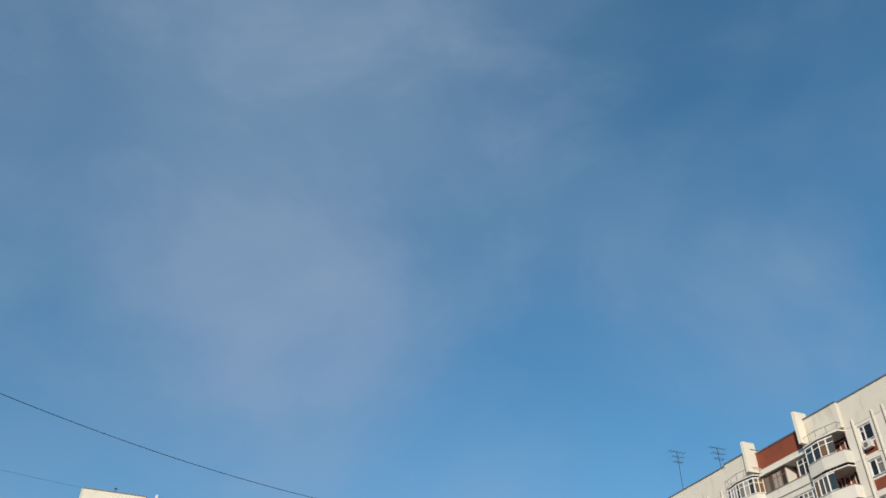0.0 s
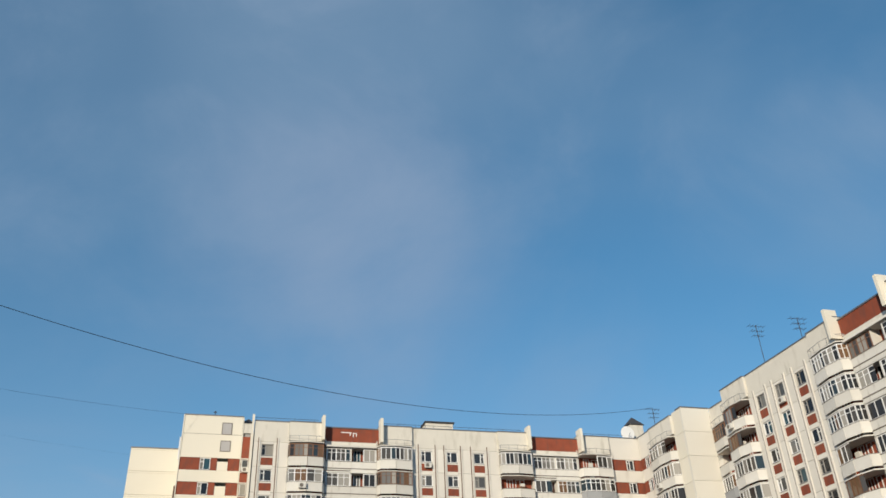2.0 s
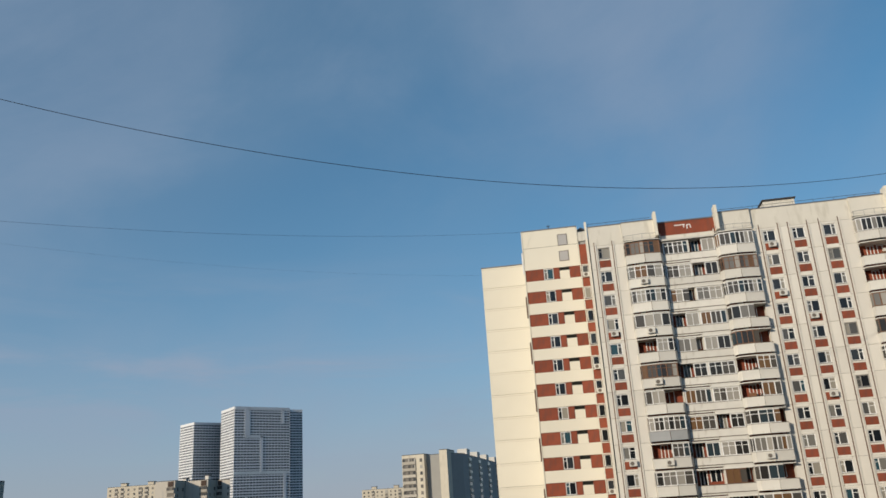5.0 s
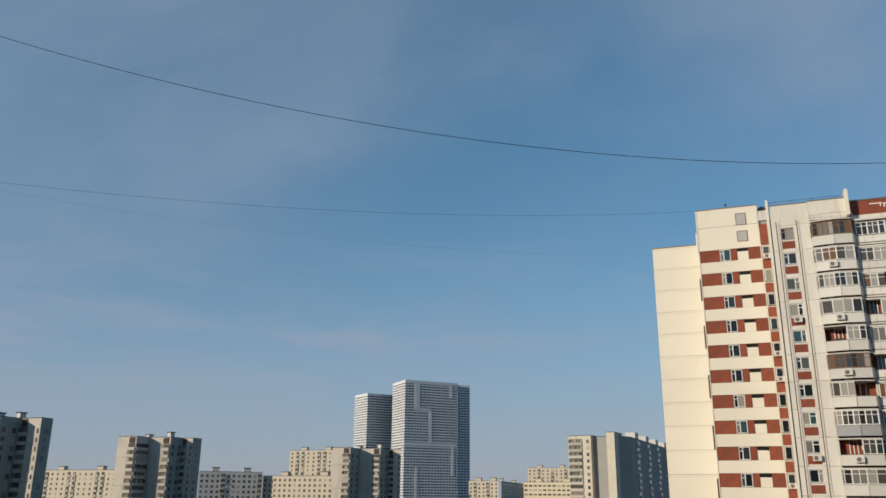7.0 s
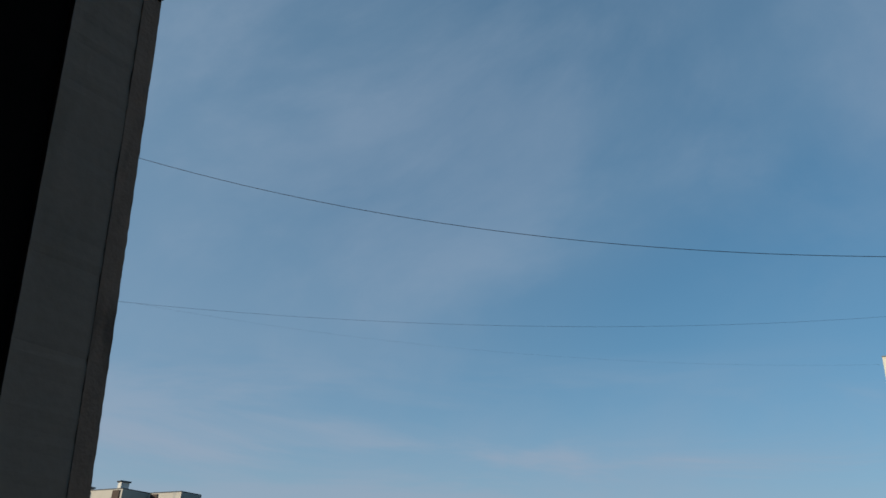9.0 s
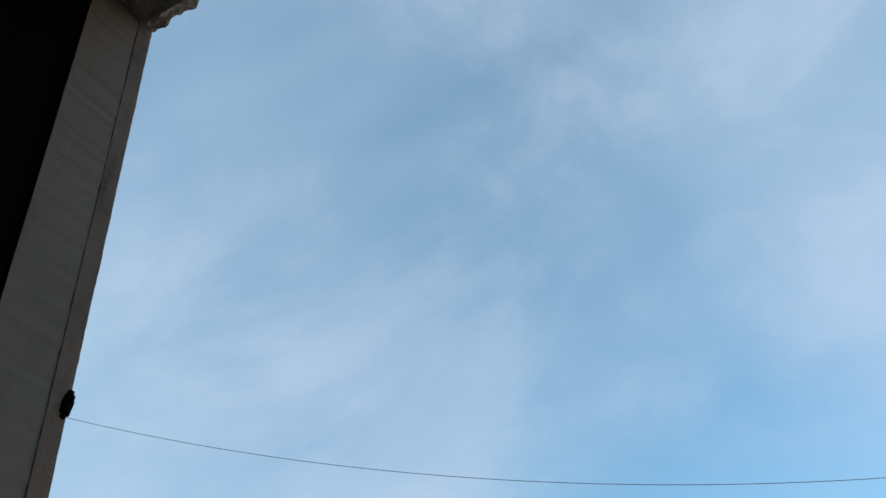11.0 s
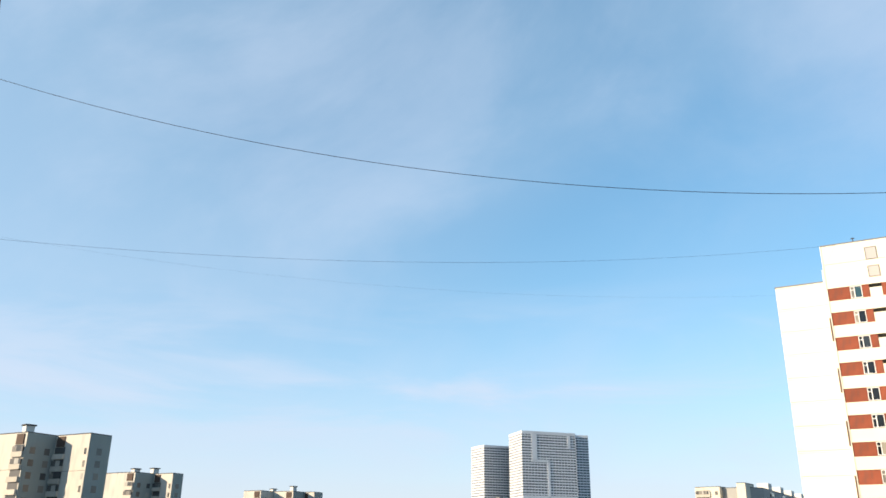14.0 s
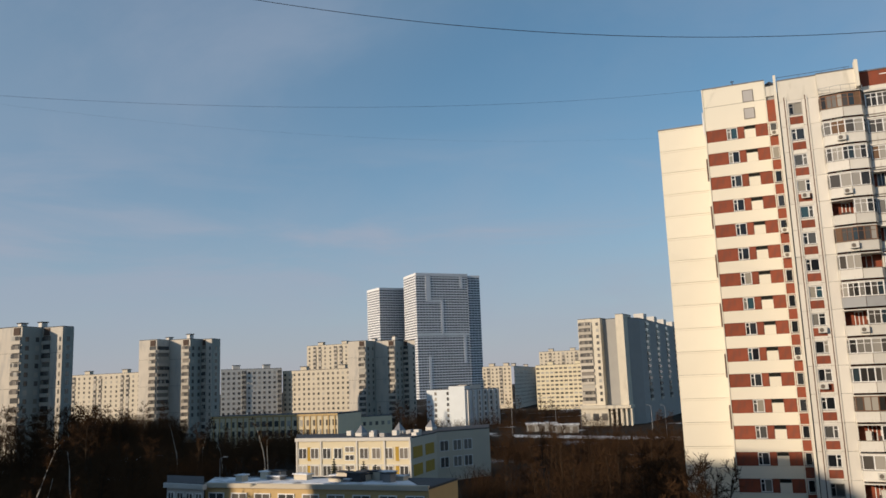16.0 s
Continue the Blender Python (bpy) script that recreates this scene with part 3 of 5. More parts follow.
# narrow red recess between the stair end and the front
part("recess_wall", Geo().box(-0.86, 0.3, STAIR_Y + 0.1, STAIR_Y + 0.6, 0, 50.9), M_RED, house, "brick-red recessed wall")
for k, z in enumerate(levels):
    zb = STAIR_RED + 0.02 + z
    window(house, pose(-0.80, STAIR_Y + 0.02, zb + 0.04), W_NARROW)
    for zz in (zb - 0.16, zb + 1.4):
        part("sill_band", Geo().box(-0.86, 0.26, STAIR_Y + 0.02, STAIR_Y + 0.1, zz, zz + 0.1), M_ATTIC, house)
    if k in (0, 4, 5, 9):
        air_conditioner(house, pose(-0.68, STAIR_Y + 0.02, zb - 0.5 + 0.35))
part("recess_soffit", Geo().box(-0.86, 0.3, STAIR_Y + 0.3, STAIR_Y + 0.8, 50.9, 51.35), M_GREYSHADE, house)
part("recess_attic", Geo().box(-0.86, 0.3, STAIR_Y + 0.1, STAIR_Y + 0.8, 51.35, 52.5), M_ATTIC, house)
part("side_wall", Geo().box(0.02, 0.14, 0.3, STAIR_Y + 0.1, 0, 51.1), M_CREAM, house)
part("roof_fin", Geo().box(-0.1, 0.14, -0.16, 0.3, 0, 51.8), M_CREAM, house, "tall cream concrete fin the full height of the wall")
# front
windowed_bay(house, ID, 0.22, 4.05, [1.14])
balcony_bay(house, ID, 4.05, 8.3, False)
loggia_bay(house, ID, 8.3, 14.1)
for x0, x1, z0, z1 in ((10.0, 11.2, 50.2, 50.3), (11.0, 11.1, 49.9, 50.2), (11.35, 11.45, 49.75, 50.25), (11.45, 11.8, 50.15, 50.25), (11.72, 11.82, 49.8, 50.15)):
    part("paint_mark", Geo().box(x0, x1, 0.092, 0.11, z0, z1), M_WHITE, house, "stroke of white paint on the red panel")
balcony_bay(house, ID, 14.1, 18.3, True)
windowed_bay(house, ID, 18.3, 28.9, [19.42, 22.53, 25.82])
balcony_bay(house, ID, 28.9, 33.2, False)
loggia_bay(house, ID, 33.2, 39.1)
balcony_bay(house, ID, 39.1, 43.5, True)
banded_bay(house, ID, 43.5, 48.0, [(43.6, 45.6), (46.85, 48.0)], [(45.7, 46.75)], z_red=47.05, top=51.15, wall=M_FACADE)
# corner section that steps forward
side = pose(47.6, 0, 0, 0, 0, -90)
banded_bay(house, side, 0.2, 3.6, [(0.2, 1.1), (2.3, 3.6)], [(1.2, 2.2)], z_red=47.05, top=51.15, wall=M_FACADE)
balcony_bay(house, side, 3.6, 9.0, False, fin=False)
wall_top = [51.4 + z for z in levels] + [51.4 - 17 * FLOOR]
panel_stack(house, side, 9.0, 11.2, wall_top, FLOOR, M_CREAM)
part("wall_core", Geo().box(9.0, 11.0, 0.3, 0.9, 0, 51.35), M_JOINT, house, "", side)
part("wall_core", Geo().box(47.7, 51.2, -10.85, -10.0, 0, 51.4), M_JOINT, house)
panel_stack(house, pose(0, -11.2, 0), 47.55, 51.2, wall_top, FLOOR, M_BLANK)
part("coping", Geo().box(47.5, 51.25, -11.28, -10.0, 51.4, 51.5), M_METAL, house)
back = pose(51.2, 0, 0, 0, 0, -90)
panel_stack(house, back, 11.2, 12.0, wall_top, FLOOR, M_FACADE)
part("wall_core", Geo().box(11.2, 17.3, 0.9, 1.5, 0, 51.0), M_JOINT, house, "", back)
balcony_bay(house, back, 12.0, 16.9, False, fin=False)
# wing that runs towards the viewer
wing = pose(49.2, -17.3, 0, 0, 0, -90)
part("side_wall", Geo().box(49.2, 52, -17.3, -17.0, 0, 51.3), M_FACADE, house)
balcony_bay(house, wing, 0.1, 4.4, False, fin=False)
windowed_bay(house, wing, 4.4, 15.1, [5.5, 8.6, 11.9])
balcony_bay(house, wing, 15.1, 19.3, False)
loggia_bay(house, wing, 19.3, 25.1)
balcony_bay(house, wing, 25.1, 29.4, True)
windowed_bay(house, wing, 29.4, 40.1, [30.5, 33.6, 36.9])
balcony_bay(house, wing, 40.1, 44.4, False)
loggia_bay(house, wing, 44.4, 50.2)
# mass behind the walls
part("inner_mass", Geo().box(0.3, 48.2, 1.7, 22, 0, 51.0), M_ROOF, house)
part("inner_mass", Geo().box(-7.6, 0.3, STAIR_Y + 0.8, 22, 0, 51.0), M_ROOF, house)
part("stair_roof", Geo().box(-7.6, -1.0, STAIR_Y + 0.9, 12, 51.0, STAIR_TOP - 0.1), M_ROOF, house)
part("inner_mass", Geo().box(-13.4, -7.6, GABLE_Y + 0.9, 22, 0, GABLE_TOP - 0.2), M_ROOF, house)
part("inner_mass", Geo().box(48.6, 60, -10.0, 12, 0, 51.2), M_ROOF, house)
part("inner_mass", Geo().box(52.2, 62, -68, -10.0, 0, 51.2), M_ROOF, house)
part("inner_mass", Geo().box(50.9, 52.2, -68, -17.5, 0, 51.0), M_ROOF, house)

# ---- buildings further off ----
EYE_H = 20.5


def polar(az, d):
    """A place in plan: degrees to the left of straight ahead, and metres away."""
    return (-math.sin(radians(az)) * d, math.cos(radians(az)) * d)


M_PALE = mat("pale_panel", (0.54, 0.495, 0.43), vary=0.06, scale=0.25, dirt=(0.40, 0.38, 0.35), dirt_at=0.6)
# grey-green with the darkness of the towers' shade sides put into it
M_GREENSHADE = mat("grey_green_shade_side", (0.30, 0.325, 0.30), vary=0.08, scale=0.25, dirt=(0.26, 0.28, 0.26), dirt_at=0.6)
M_WHITEP = mat("white_panel", (0.62, 0.60, 0.56), vary=0.05, scale=0.25)
M_SAND = mat("sand_panel", (0.57, 0.51, 0.41), vary=0.06, scale=0.25)
M_OCHRE = mat("ochre_plaster", (0.55, 0.39, 0.19), vary=0.08, scale=0.3)
M_LEMON = mat("pale_yellow_plaster", (0.68, 0.60, 0.43), vary=0.06, scale=0.3)
M_OFFICE = mat("pale_blue_panel", (0.66, 0.70, 0.72), vary=0.05, scale=0.3)
M_TOWER = mat("white_cladding_band", (0.74, 0.75, 0.77), rough=0.5, vary=0.04, scale=0.05)
M_TOWERG = mat("tinted_tower_glass", (0.05, 0.065, 0.09), rough=0.12, vary=0.25, scale=0.12, bump=0)
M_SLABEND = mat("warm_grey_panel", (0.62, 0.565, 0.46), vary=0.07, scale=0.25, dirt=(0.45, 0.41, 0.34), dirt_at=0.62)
M_BROWNB = mat("dark_brown_loggia", (0.085, 0.055, 0.042), vary=0.2)
M_SNOW = mat("old_snow", (0.76, 0.77, 0.80), vary=0.08, scale=0.2, dirt=(0.16, 0.15, 0.14), dirt_at=0.6)
M_FBALC = mat("far_balcony_panel", (0.47, 0.43, 0.37), vary=0.12, rnd=0.15)
_far_cache = {}


def far_mesh(kind, w, h):
    key = (kind, round(w, 1), round(h, 1))
    if key not in _far_cache:
        g = Geo()
        if kind == "pane":
            g.box(0, w, -0.06, 0.1, 0, h)
        elif kind == "surround":
            g.box(-0.12, 0, -0.1, 0.1, -0.12, h + 0.12).box(w, w + 0.12, -0.1, 0.1, -0.12, h + 0.12).box(0, w, -0.1, 0.1, h, h + 0.12).box(0, w, -0.14, 0.1, -0.12, 0)
            g.box(w / 2 - 0.06, w / 2 + 0.06, -0.09, 0.1, 0, h)
        elif kind == "balcony":
            g.box(0, w, -0.55, 0.05, 0, 0.12).box(0, w, -0.55, -0.47, 0.12, 1.15).box(0, 0.08, -0.47, 0.05, 0.12, 1.15).box(w - 0.08, w, -0.47, 0.05, 0.12, 1.15)
        elif kind == "glazing":
            n = max(2, round(w / 0.7))
            for i in range(n):
                g.box(w * i / n + 0.04, w * (i + 1) / n - 0.04, -0.45, -0.4, 1.2, h - 0.3)
        _far_cache[key] = g.mesh(kind, {"pane": M_FARGLASS, "surround": M_WHITE, "balcony": M_FBALC, "glazing": M_FARGLASS}[kind])
    return _far_cache[key]


def face(p0, p1):
    """The frame of a wall that runs from p0 to p1, seen from its outer side: x along, y inwards."""
    return Matrix.Translation((*p0, 0)) @ Matrix.Rotation(math.atan2(p1[1] - p0[1], p1[0] - p0[0]), 4, "Z"), math.hypot(p1[0] - p0[0], p1[1] - p0[1])


def mass(parent, pts, back, z0, z1, material, name="wall", radial=False):
    """Walls over a plan front, closed at the back."""
    dx, dy = pts[-1][0] - pts[0][0], pts[-1][1] - pts[0][1]
    L = math.hypot(dx, dy)
    nx, ny = -dy / L * back, dx / L * back
    far = [(pts[-1][0] + nx, pts[-1][1] + ny), (pts[0][0] + nx, pts[0][1] + ny)]
    if radial:
        far = [(q[0] * (1 + back / math.hypot(*q)), q[1] * (1 + back / math.hypot(*q))) for q in (pts[-1], pts[0])]
    out = list(pts) + far
    part(name, Geo().prism(out, z0, z1), material, parent)
    part("roof", Geo().prism([(x, y) for x, y in out], z1, z1 + 0.25), M_ROOF, parent)


def storeys(z_top, z_bot, pitch):
    out, z = [], z_top
    while z - pitch > z_bot:
        z -= pitch
        out.append(z)
    return out


def window_rows(parent, p0, p1, zs, xs, w, h, sill=0.8, framed=False):
    """Windows as parts of a facade, at xs along it, on every storey."""
    m, L = face(p0, p1)
    for z in zs:
        for x in xs:
            ob = put("window", far_mesh("pane", w, h), parent, m @ pose(x, 0, z + sill))
            if framed:
                put("frame", far_mesh("surround", w, h), ob)


def balcony_rows(parent, p0, p1, zs, x0, x1, h=2.7, shut=0.7):
    m, L = face(p0, p1)
    w = x1 - x0
    for z in zs:
        b = put("balcony", far_mesh("balcony", w, h), parent, m @ pose(x0, 0, z))
        put("opening", far_mesh("pane", w - 0.3, h - 1.0), b, pose(0.15, 0, 1.0))
        if rng.random() < shut:
            put("glazing", far_mesh("glazing", w, h), b)


def window_field(parent, p0, p1, zs, xs, w, h, sill=0.8, name="window_grid"):
    """A facade too far off to pick single windows from: all of them in one part."""
    m, L = face(p0, p1)
    g = Geo()
    for z in zs:
        for x in xs:
            g.box(x, x + w, -0.06, 0.1, z + sill, z + sill + h)
    return tagged(part(name, g, M_FARGLASS, parent, "rows of small dark windows", m), kind="stuff")


def panel_joints(parent, p0, p1, zs):
    m, L = face(p0, p1)
    for z in zs:
        part("panel_joint", Geo().box(0, L, -0.03, 0.05, z - 0.05, z + 0.05), M_JOINT, parent, "", m)


def every(L, n, w):
    return [L * (i + 0.5) / n - w / 2 for i in range(n)]


GRID_U, GRID_N = (math.cos(radians(13.4)), math.sin(radians(13.4))), (-math.sin(radians(13.4)), math.cos(radians(13.4)))


def run_to(p, way, az):
    """From p along a street direction as far as the line of sight at that azimuth."""
    sx, sy = polar(az, 1.0)
    k = (p[1] * sx - p[0] * sy) / (way[0] * sy - way[1] * sx)
    return (p[0] + way[0] * k, p[1] + way[1] * k)


def stepped_tower(az0, d0, steps, top, label):
    """Sixteen-storey panel tower: pale sunlit faces with a balcony strip, grey-green faces, darkened as shade sides,
    with windows between.
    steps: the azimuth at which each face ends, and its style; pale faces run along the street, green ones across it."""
    t = thing("tower_block", label, "apartment tower", group="stepped panel towers")
    pts = [polar(az0, d0)]
    for az, style in steps:
        pts.append(run_to(pts[-1], GRID_N if style in ("green", "balc") else GRID_U, az))
    mass(t, pts, 16, 0, top, M_PALE, radial=True)
    zs = storeys(top - 2.6, 1, 2.75)
    for (az, style), p0, p1 in zip(steps, pts, pts[1:]):
        m, L = face(p0, p1)
        if style == "green":
            part("green_shade_wall", Geo().box(0.02, L - 0.02, -0.05, 0.3, 0, top - 0.05), M_GREENSHADE, t, "grey-green wall darkened as a shade side", m)
            window_rows(t, p0, p1, zs, every(L, max(1, round(L / 4.2)), 1.4), 1.4, 1.5)
        if style in ("right", "left"):
            w = min(3.8, L * 0.4)
            x0 = L - w - 0.2 if style == "right" else 0.2
            balcony_rows(t, p0, p1, zs, x0, x0 + w)
            part("loggia_top", Geo().box(x0 + w * 0.15, x0 + w * 0.85, -0.25, 0.2, top - 2.5, top - 0.2), M_BROWNB, t, "dark brown boarded top loggia", m)
            panel_joints(t, p0, p1, zs[1::4])
            if style == "left":
                window_rows(t, p0, p1, zs, [L - 1.3], 0.7, 1.4)
        if style == "balc":
            balcony_rows(t, p0, p1, zs, 0.2, L - 0.2, shut=0.3)
    for k, h in ((len(pts) // 2 - 1, 1.6), (len(pts) // 2, 2.4)):
        x, y = pts[k][0] * (1 + 9 / d0), pts[k][1] * (1 + 9 / d0)
        b = part("roof_vent", Geo().box(x - 1, x + 1, y - 1, y + 1, top, top + h), M_WHITEP, t, "pale square roof vent")
        part("cap", Geo().box(x - 1.3, x + 1.3, y - 1.3, y + 1.3, top + h, top + h + 0.3), M_ROOF, b)
    return t


stepped_tower(73.9, 236, [(71.5, "right"), (71.1, "green"), (69.1, "right"), (67.45, "green"), (65.5, "left"), (64.22, "green")], 44.4, "tall pale panel tower with grey-green sides and balconies")
stepped_tower(64.6, 298, [(62.5, "right"), (61.35, "green"), (60.2, "left"), (59.55, "green")], 42.6, "pale stepped panel tower behind bare trees")
stepped_tower(55.6, 364, [(54.5, "right"), (53.72, "balc"), (52.4, "right"), (51.65, "green"), (51.0, "left"), (50.45, "green")], 42.6, "pale stepped panel tower with balcony strips in sunlight")
stepped_tower(41.8, 410, [(40.6, "right"), (39.95, "green"), (38.55, "right"), (38.0, "green"), (37.15, "left")], 42.6, "pale stepped panel tower half in shadow")


def long_slab(a0, d0, a1, d1, top, material, cols, label, pitch=2.8, w=1.3, h=1.4, balc=(), base=0.0):
    t = thing("panel_block", label, "apartment building", group="long panel blocks")
    p0 = polar(a0, d0)
    p1 = polar(a1, d1) if d1 else run_to(p0, GRID_U, a1)
    mass(t, [p0, p1], 12, base, top, material, radial=True)
    m, L = face(p0, p1)
    zs = storeys(top - 0.9, base, pitch)
    xs = every(L, cols, w)
    skip = [i for i in range(cols) if i in balc]
    window_field(t, p0, p1, zs, [x for i, x in enumerate(xs) if i not in skip], w, h)
    for i in skip:
        balcony_rows(t, p0, p1, zs, xs[i] - 0.6, xs[i] + w + 0.6, shut=0.4)
    for f in (0.2, 0.7):
        b = part("roof_vent", Geo().box(L * f, L * f + 4, 3, 6, top + 0.25, top + 2.2), material, t, "", m)
        part("cap", Geo().box(L * f - 0.3, L * f + 4.3, 2.7, 6.3, top + 2.2, top + 2.5), M_ROOF, b)
    return t


long_slab(59.9, 560, 55.4, 0, 33.4, M_SAND, 14, "long sand-coloured twelve-storey block with balconies", balc=(1, 5, 6, 10, 11))
long_slab(50.4, 478, 46.35, 482, 32.4, M_WHITEP, 12, "long white nine-storey panel block", balc=(4, 11))
long_slab(46.3, 487, 41.0, 0, 30.6, M_SAND, 16, "long cream nine-storey panel block in low sun")
long_slab(44.65, 600, 41.4, 0, 50.5, M_SAND, 9, "tall sand-coloured block with brown balconies", balc=(1, 2, 5, 6))
long_slab(32.5, 630, 30.5, 0, 31.5, M_SAND, 7, "cream twelve-storey block far off", balc=(1, 4))
long_slab(30.3, 600, 28.7, 720, 31.0, M_PALE, 20, "grey panel block far off in shade")
long_slab(28.8, 570, 25.0, 0, 30.0, M_LEMON, 12, "long pale block with strips of windows", w=2.2, h=1.2)
long_slab(28.5, 700, 25.5, 0, 43.5, M_SAND, 10, "tall cream block behind lower houses", balc=(2, 5, 8))


def skyscraper(p_left, p_edge, p_right, top, floors, label, strips, wing=()):
    """Glass tower with white floor bands and stepped white vertical strips."""
    t = thing("skyscraper", label, "skyscraper", group="twin towers")
    pts = [p_left, p_edge, p_right] + list(wing)
    mass(t, pts, 30, 0, top - 1, M_TOWERG, "glass_wall", radial=True)
    ph = top / floors
    for i in range(floors):
        z = top - (i + 1) * ph
        g = Geo()
        for q0, q1 in zip(pts, pts[1:]):
            m, L = face(q0, q1)
            k = len(g.v)
            g.box(-0.2, L + 0.2, -0.5, 0.2, z, z + ph * (0.5 if i else 0.98))
            for j in range(k, len(g.v)):
                g.v[j] = tuple(m @ Vector(g.v[j]))
        part("floor_band", g, M_TOWER, t)
    for q0, q1 in zip(pts, pts[1:]):
        m, L = face(q0, q1)
        g, n = Geo(), max(2, round(L / 4.4))
        for i in range(n + 1):
            g.box(L * i / n - 0.32, L * i / n + 0.32, -0.3, 0.1, 0, top - ph)
        tagged(part("mullion", g, M_TOWER, t, "", m), kind="stuff")
    m, L = face(p_edge, p_right)
    for x0, x1, z0, z1 in strips:
        part("strip", Geo().box(L * x0, L * x1, -0.75, 0.1, top * z0, top * z1), M_TOWER, t, "white vertical cladding strip", m)
    return t


skyscraper(polar(37.8, 1180), polar(36.95, 1135), polar(33.3, 1168), 175.5, 48, "tall glass tower banded in white, beside its twin", [(0.0, 1.0, 0.975, 1.0), (0.18, 0.27, 0.775, 0.985), (0.46, 0.51, 0.5, 0.78), (0.18, 0.51, 0.765, 0.785), (0.0, 1.0, 0.494, 0.516), (0.88, 0.93, 0.27, 0.5), (0.2, 0.25, 0.0, 0.33), (0.85, 0.9, 0.88, 0.985)], (polar(33.3, 1184), polar(32.45, 1192)))
skyscraper(polar(40.4, 1240), polar(39.55, 1205), polar(37.0, 1230), 164.5, 45, "glass tower banded in white behind its twin", [(0.72, 0.77, 0.8, 0.97)])


def slab_on_columns():
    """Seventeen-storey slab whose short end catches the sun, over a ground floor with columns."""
    t = thing("panel_block", "tall pale slab block with balconies over a columned ground floor", "apartment building")
    top, base = 46.2, -0.0
    A, B, C, D = polar(25.72, 370), polar(24.2, 366), polar(24.2, 374), polar(23.85, 374)
    mass(t, [A, B], 12, base, top, M_SLABEND)
    zs = storeys(top - 1.2, base + 8, 2.75)
    m, L = face(A, B)
    balcony_rows(t, A, B, zs, 0.3, L * 0.62, shut=0.75)
    window_rows(t, A, B, zs, [L * 0.8], 1.2, 1.4)
    mass(t, [C, polar(22.55, 370)], 10, base, top - 0.6, M_GREYSHADE)
    mass(t, [polar(23.15, 362), polar(22.62, 361)], 12, base, top + 1.0, M_SLABEND)
    E0, E1, E2 = polar(22.5, 366), polar(21.55, 372), polar(19.0, 474)
    # long side away from the sun: its shade is darkened into the grey
    mass(t, [E0, E1, E2], 16, base, top - 0.4, M_GREYSHADE)
    m2, L2 = face(E1, E2)
    for f in (0.12, 0.36, 0.6, 0.84):
        balcony_rows(t, E1, E2, zs, L2 * f, L2 * f + 6, shut=0.5)
        part("roof_vent", Geo().box(L2 * f, L2 * f + 7, 0.5, 5, top - 0.2, top + 2.6), M_WHITEP, t, "", m2)
    pod = polar(25.9, 362), polar(22.5, 357)
    mp, Lp = face(*pod)
    part("podium_roof", Geo().box(0, Lp, -0.5, 8, 7.2, 8.4), M_SLABEND, t, "cream ground-floor canopy", mp)
    part("podium_wall", Geo().box(0.3, Lp * 0.55, 0.2, 8, 0, 7.2), M_SLABEND, t, "", mp)
    for i in range(5):
        part("column", Geo().box(Lp * (0.6 + 0.095 * i), Lp * (0.6 + 0.095 * i) + 0.8, 0, 0.8, 0, 7.2), M_SLABEND, t, "", mp)
    for i in range(3):
        put("window", far_mesh("pane", 2.6, 3.0), t, mp @ pose(1.5 + 3.8 * i, 0.2, 2.2))


slab_on_columns()


